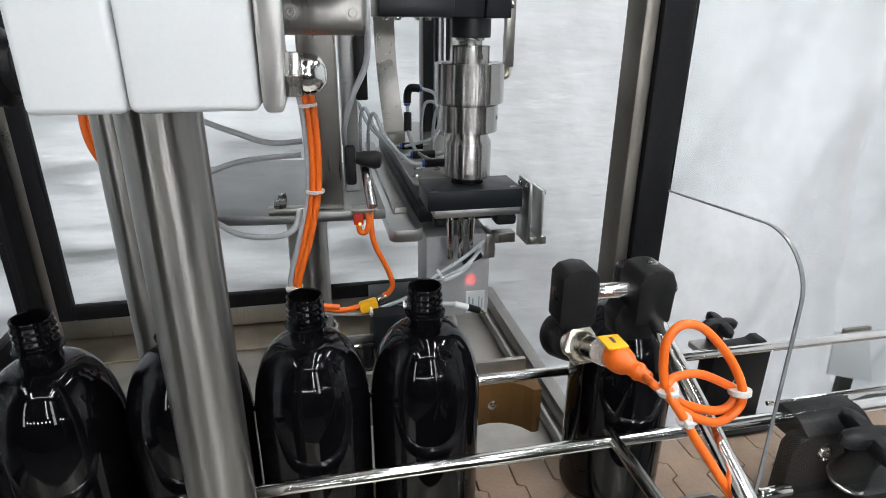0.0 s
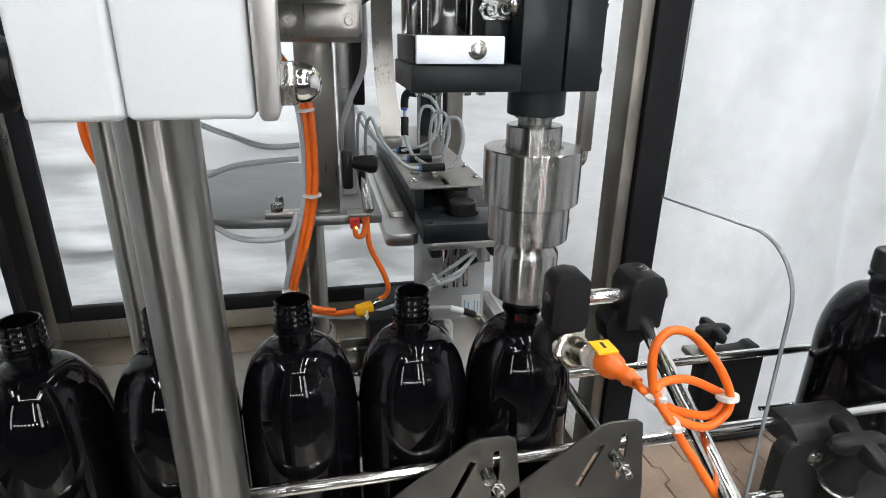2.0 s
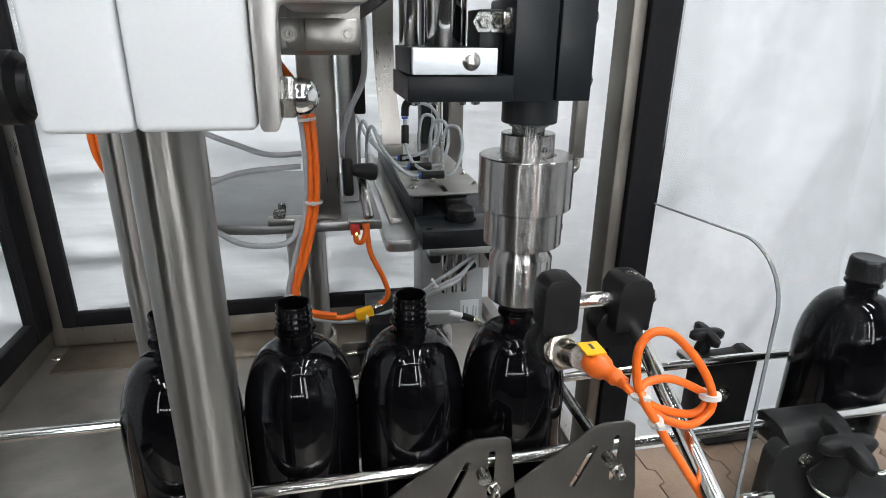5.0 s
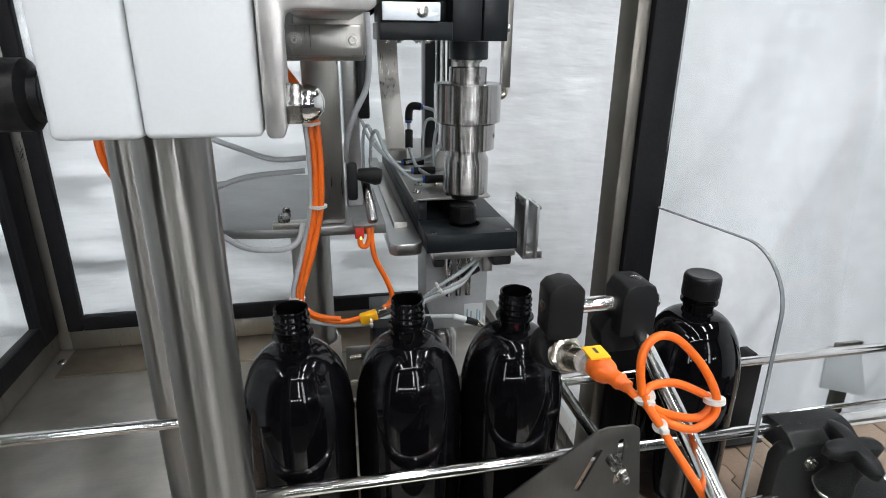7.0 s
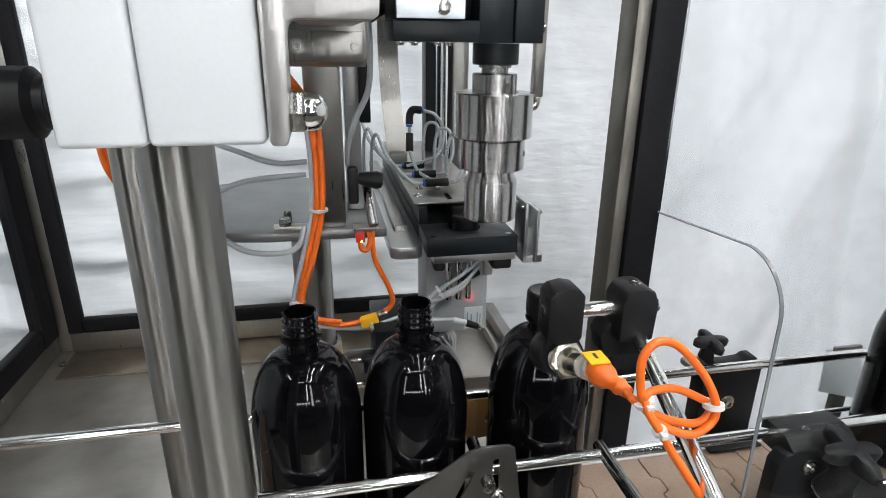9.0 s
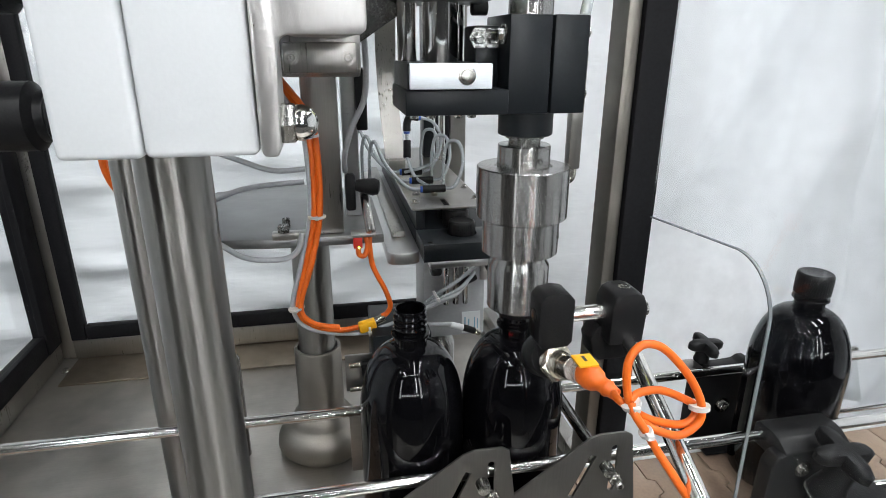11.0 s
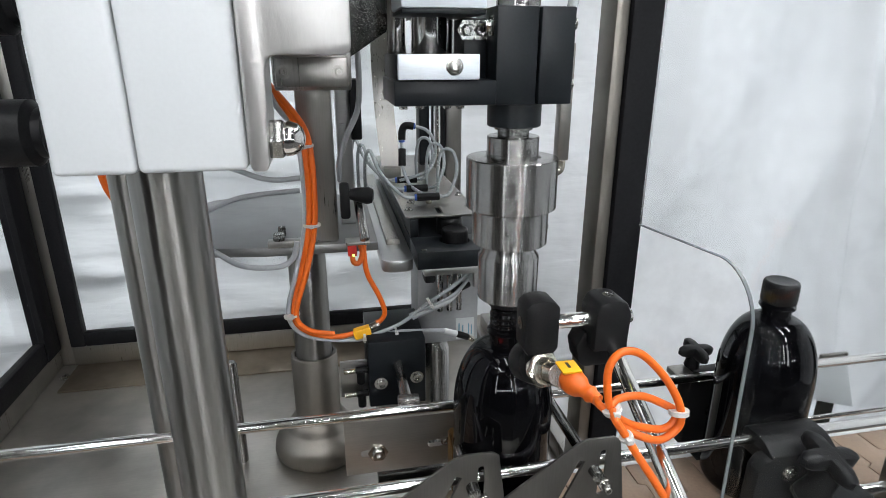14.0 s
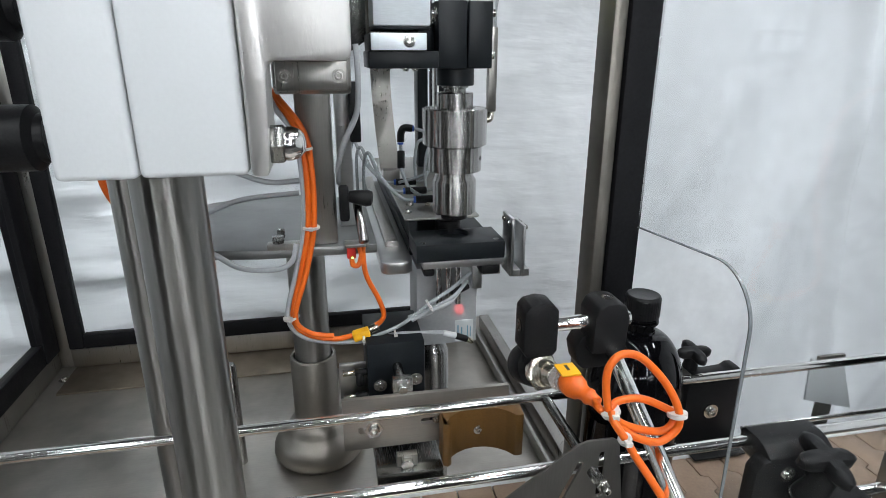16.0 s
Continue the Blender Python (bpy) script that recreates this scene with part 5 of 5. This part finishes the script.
def build_jaw():
    """The bar with its notched jaw that presses on the bottle while it is capped."""
    fb = thing("bottle_jaw", "slotted stainless bar with a brown notched jaw behind the back rail", "bottle jaw", (0.36, 0.10, 0.02))
    bar = prism([(0.2665, 0.022), (0.455, 0.022), (0.455, 0.085), (0.2665, 0.087)], "y", 0.1, 0.106, 0.0008)
    s1 = prism(rounded(0.282, 0.304, 0.043, 0.051, 0.0039), "y", 0.08, 0.12, 0)
    s2 = prism(rounded(0.352, 0.372, 0.046, 0.054, 0.0039), "y", 0.08, 0.12, 0)
    part("bar", cut(bar, [s1, s2]), M_PLATE, fb)
    bolt(fb, (0.300, 0.0998, 0.047), (0, -1, 0), 0.0062, 0.006, socket=False)
    bolt(fb, (0.371, 0.0998, 0.051), (0, -1, 0), 0.0030, 0.003)
    out = [(0.376, 0.0992), (0.372, 0.094), (0.371, 0.066), (0.376, 0.0625), (0.381, 0.066)]
    for i in range(9):
        a = radians(150 - 120 * i / 8)
        out.append((0.4135 + 0.0455 * math.cos(a), 0.0440 + 0.0455 * math.sin(a)))
    out += [(0.457, 0.066), (0.462, 0.067), (0.464, 0.0992)]
    part("jaw", prism(out, "z", 0.014, 0.068, 0.0012), M_BRONZE, fb, "brown laminate jaw with a round notch")
    bolt(fb, (0.4165, 0.0894, 0.038), (0, -1, 0), 0.0034, 0.002)
    part("piston_rod", rod((0.334, 0.21, 0.089), (0.334, 0.118, 0.089), 0.0058), M_TURN, fb, "steel piston rod")
    part("rod_end", box(0.323, 0.345, 0.1065, 0.118, 0.076, 0.102, 0.0015), M_TURN, fb)
    part("nut", hexa((0.334, 0.1063, 0.090), (0, -1, 0), 0.0058, 0.004), M_BOLT, fb)
    return fb


JAW = build_jaw()


def build_rear_parts():
    bf = thing("jaw_guide", "black guide block with a hex nut under the bottle jaw", "guide block", (0.33, 0.13, BED))
    part("guide_plate", box(0.300, 0.374, 0.075, 0.160, -0.012, 0.004, 0.0015), M_DARK, bf, "dark steel guide plate")
    part("leg", box(0.31, 0.365, 0.085, 0.155, BED, -0.0122, 0.002), M_ANOD, bf, "black block")
    part("nut", hexa((0.334, 0.084, 0.010), (0, -1, 0), 0.0075, 0.006), M_BOLT, bf)
    part("nut_lug", box(0.323, 0.346, 0.0842, 0.094, 0.0042, 0.019, 0.001), M_STEEL, bf)
    bb = thing("stop_cylinder", "black stop cylinder with air fittings behind the bottle jaw", "pneumatic cylinder", (0.335, 0.19, 0.03))
    part("cylinder_body", box(0.299, 0.367, 0.158, 0.245, 0.034, 0.1205, 0.0015), M_ANOD, bb)
    for x, z in ((0.313, 0.066), (0.356, 0.070)):
        bolt(bb, (x, 0.1578, z), (0, -1, 0), 0.0048, 0.004)
    part("mount_plate", box(0.266, 0.2985, 0.176, 0.180, 0.040, 0.0885, 0.0008), M_ALU, bb, "bright aluminium plate")
    for z in (0.050, 0.082):
        fi = part("air_fitting", rod((0.2985, 0.166, z), (0.284, 0.165, z), 0.0042), M_BLACK, bb)
        part("fitting_screw", rod((0.284, 0.165, z), (0.270, 0.164, z), 0.0030), M_BRASS, fi)
        part("elbow", rod((0.290, 0.165, z - 0.017), (0.290, 0.165, z), 0.0050), M_BLACK, fi)
    part("support", box(0.31, 0.355, 0.175, 0.235, BED, 0.0338, 0.002), M_PLATE, bb)
    sp = thing("steel_stub", "short turned steel stud standing with flat top on the bed plate", "stud", (0.108, 0.35, BED))
    part("stud", turned((0.108, 0.35, BED), (0, 0, 1), [(0.0085, 0), (0.0085, 0.168), (0.0062, 0.173)], 24), M_TURN, sp)


build_rear_parts()

# ---- everything that moves ----
SPEED, PITCH, STOP_X = 0.14, 0.0925, 0.4135
LEAVE = [-0.665, 2.46, 5.78, 8.85, 12.01, 15.05]
SHIFT = [(-0.04, 0.62), (3.07, 3.73), (6.38, 7.04), (9.46, 10.12), (12.60, 13.26)]
HEAD_KEYS = [
    (0.0, 0.213, 0.261), (0.58, 0.213, 0.261), (0.95, 0.003, 0.2685), (1.08, 0.0, 0.2685), (1.45, 0.0, 0.2215), (2.0, 0.0, 0.2185), (2.25, 0.0, 0.2685), (2.38, 0.002, 0.2685), (2.80, 0.213, 0.261),
    (3.62, 0.213, 0.261), (3.97, 0.003, 0.2685), (4.22, 0.0, 0.2685), (4.60, 0.0, 0.2215), (5.20, 0.0, 0.2185), (5.45, 0.0, 0.2685), (5.58, 0.002, 0.2685), (6.0, 0.213, 0.261),
    (7.0, 0.213, 0.261), (7.36, 0.003, 0.2685), (7.52, 0.0, 0.2685), (7.90, 0.0, 0.2215), (8.38, 0.0, 0.2185), (8.62, 0.0, 0.2685), (8.79, 0.002, 0.2685), (9.20, 0.213, 0.261),
    (10.1, 0.213, 0.261), (10.46, 0.003, 0.2685), (10.65, 0.0, 0.2685), (11.05, 0.0, 0.2215), (11.53, 0.0, 0.2185), (11.78, 0.0, 0.2685), (11.88, 0.002, 0.2685), (12.30, 0.213, 0.261),
    (13.2, 0.213, 0.261), (13.55, 0.003, 0.2685), (13.77, 0.0, 0.2685), (14.16, 0.0, 0.2215), (14.58, 0.0, 0.2185), (14.84, 0.0, 0.2685), (14.94, 0.002, 0.2685), (15.36, 0.213, 0.261), (16.0, 0.213, 0.261)]
LIFT_UP = [(-1.0, 0.10), (3.08, 3.38), (6.42, 6.66), (9.55, 9.85), (12.55, 12.85), (15.62, 15.93)]
LIFT_H = 0.032
GATE_R_OUT = [(-1.0, 0.20), (2.42, 3.32), (5.74, 6.60), (8.80, 9.70), (11.90, 12.82), (15.0, 15.92)]
GATE_L_OUT = [(-1.0, 1.10), (3.10, 4.22), (6.43, 7.52), (9.52, 10.60), (12.67, 13.75), (15.72, 17.0)]


JAW_IN = [(1.15, 2.42), (4.28, 5.74), (7.58, 8.80), (10.66, 11.92), (13.80, 15.08)]


def jaw_at(t):
    k = 0.0
    for a, b in JAW_IN:
        k = max(k, min(ease(a - 0.08, a + 0.10, t), 1 - ease(b - 0.08, b + 0.12, t)))
    return -0.043 * k


def ease(a, b, t):
    k = min(1.0, max(0.0, (t - a) / (b - a)))
    return k * k * (3 - 2 * k)


def head_at(t):
    for (t0, y0, z0), (t1, y1, z1) in zip(HEAD_KEYS, HEAD_KEYS[1:]):
        if t <= t1:
            k = ease(t0, t1, t)
            return y0 + (y1 - y0) * k, z0 + (z1 - z0) * k
    return HEAD_KEYS[-1][1:]


def lift_at(t):
    up = 0.0
    for a, b in LIFT_UP:
        up = max(up, min(ease(a - 0.08, a + 0.07, t), 1 - ease(b - 0.02, b + 0.13, t)))
    return LIFT_H * up


def gate_at(t, spans):
    out = 0.0
    for a, b in spans:
        out = max(out, min(ease(a - 0.07, a + 0.07, t), 1 - ease(b - 0.07, b + 0.07, t)))
    return -0.085 * out


def bottle_at(k, t):
    """Place along the lane of bottle k; 0 is the one that is already capped."""
    x = STOP_X - PITCH * k
    for a, b in SHIFT[:k]:
        x += PITCH * min(1.0, max(0.0, (t - a) / (b - a)))
    if t > LEAVE[k]:
        x += SPEED * (t - LEAVE[k])
    return min(x, 1.12)


def cap_at(k, t):
    """Place of cap k: waiting in the track, lifted, carried, then on its bottle."""
    if k == 0:
        return bottle_at(0, t), 0.0, 0.2105
    y0 = 0.213
    pick = LIFT_UP[k - 1][0] if k <= 6 else 99.0
    feed = LIFT_UP[k - 2][1] + 0.18 if k >= 2 else -9.0
    done = (LEAVE[k] - 0.42) if k <= 5 else 99.0
    hy, hz = head_at(t)
    if t > done:
        return bottle_at(k, t), 0.0, 0.2105
    if t > pick + 0.1:
        return HX, hy, max(hz - 0.0075, 0.2105 if hy < 0.1 else 0.0)
    seat = PZ - 0.006
    y = y0 + 0.034 * (1 - ease(feed, feed + 0.25, t))
    for j in range(k - 2):
        y += 0.0336 * (1 - ease(LIFT_UP[j][1] + 0.18, LIFT_UP[j][1] + 0.43, t))
    on_plate = t > feed + 0.2
    return HX, y, (seat + lift_at(t)) if on_plate else 0.2216


def motions():
    steps = [i / 20 for i in range(0, 321)]
    for k, b in enumerate(BOTTLES):
        walk(b, [(t, pose(bottle_at(k, t), 0, 0.0004, 0, 0, 37 * k)) for t in steps])
    for k, c in enumerate(CAPS):
        walk(c, [(t, pose(*cap_at(k, t), 0, 0, 23 * k)) for t in steps])
    walk(HEAD, [(t, pose(HX, head_at(t)[0], head_at(t)[1])) for t in steps])
    walk(SLIDE, [(t, pose(HX, head_at(t)[0], 0.62)) for t in steps])
    walk(LIFT, [(t, pose(HX, 0.2, PZ + lift_at(t))) for t in steps])
    walk(JAW, [(t, pose(0.36, 0.10 + jaw_at(t), 0.02)) for t in steps])
    walk(GATE_R, [(t, pose(0.4775, -0.06 + gate_at(t, GATE_R_OUT), 0.1)) for t in steps])
    walk(GATE_L, [(t, pose(0.369, -0.06 + gate_at(t, GATE_L_OUT), 0.1)) for t in steps])


motions()
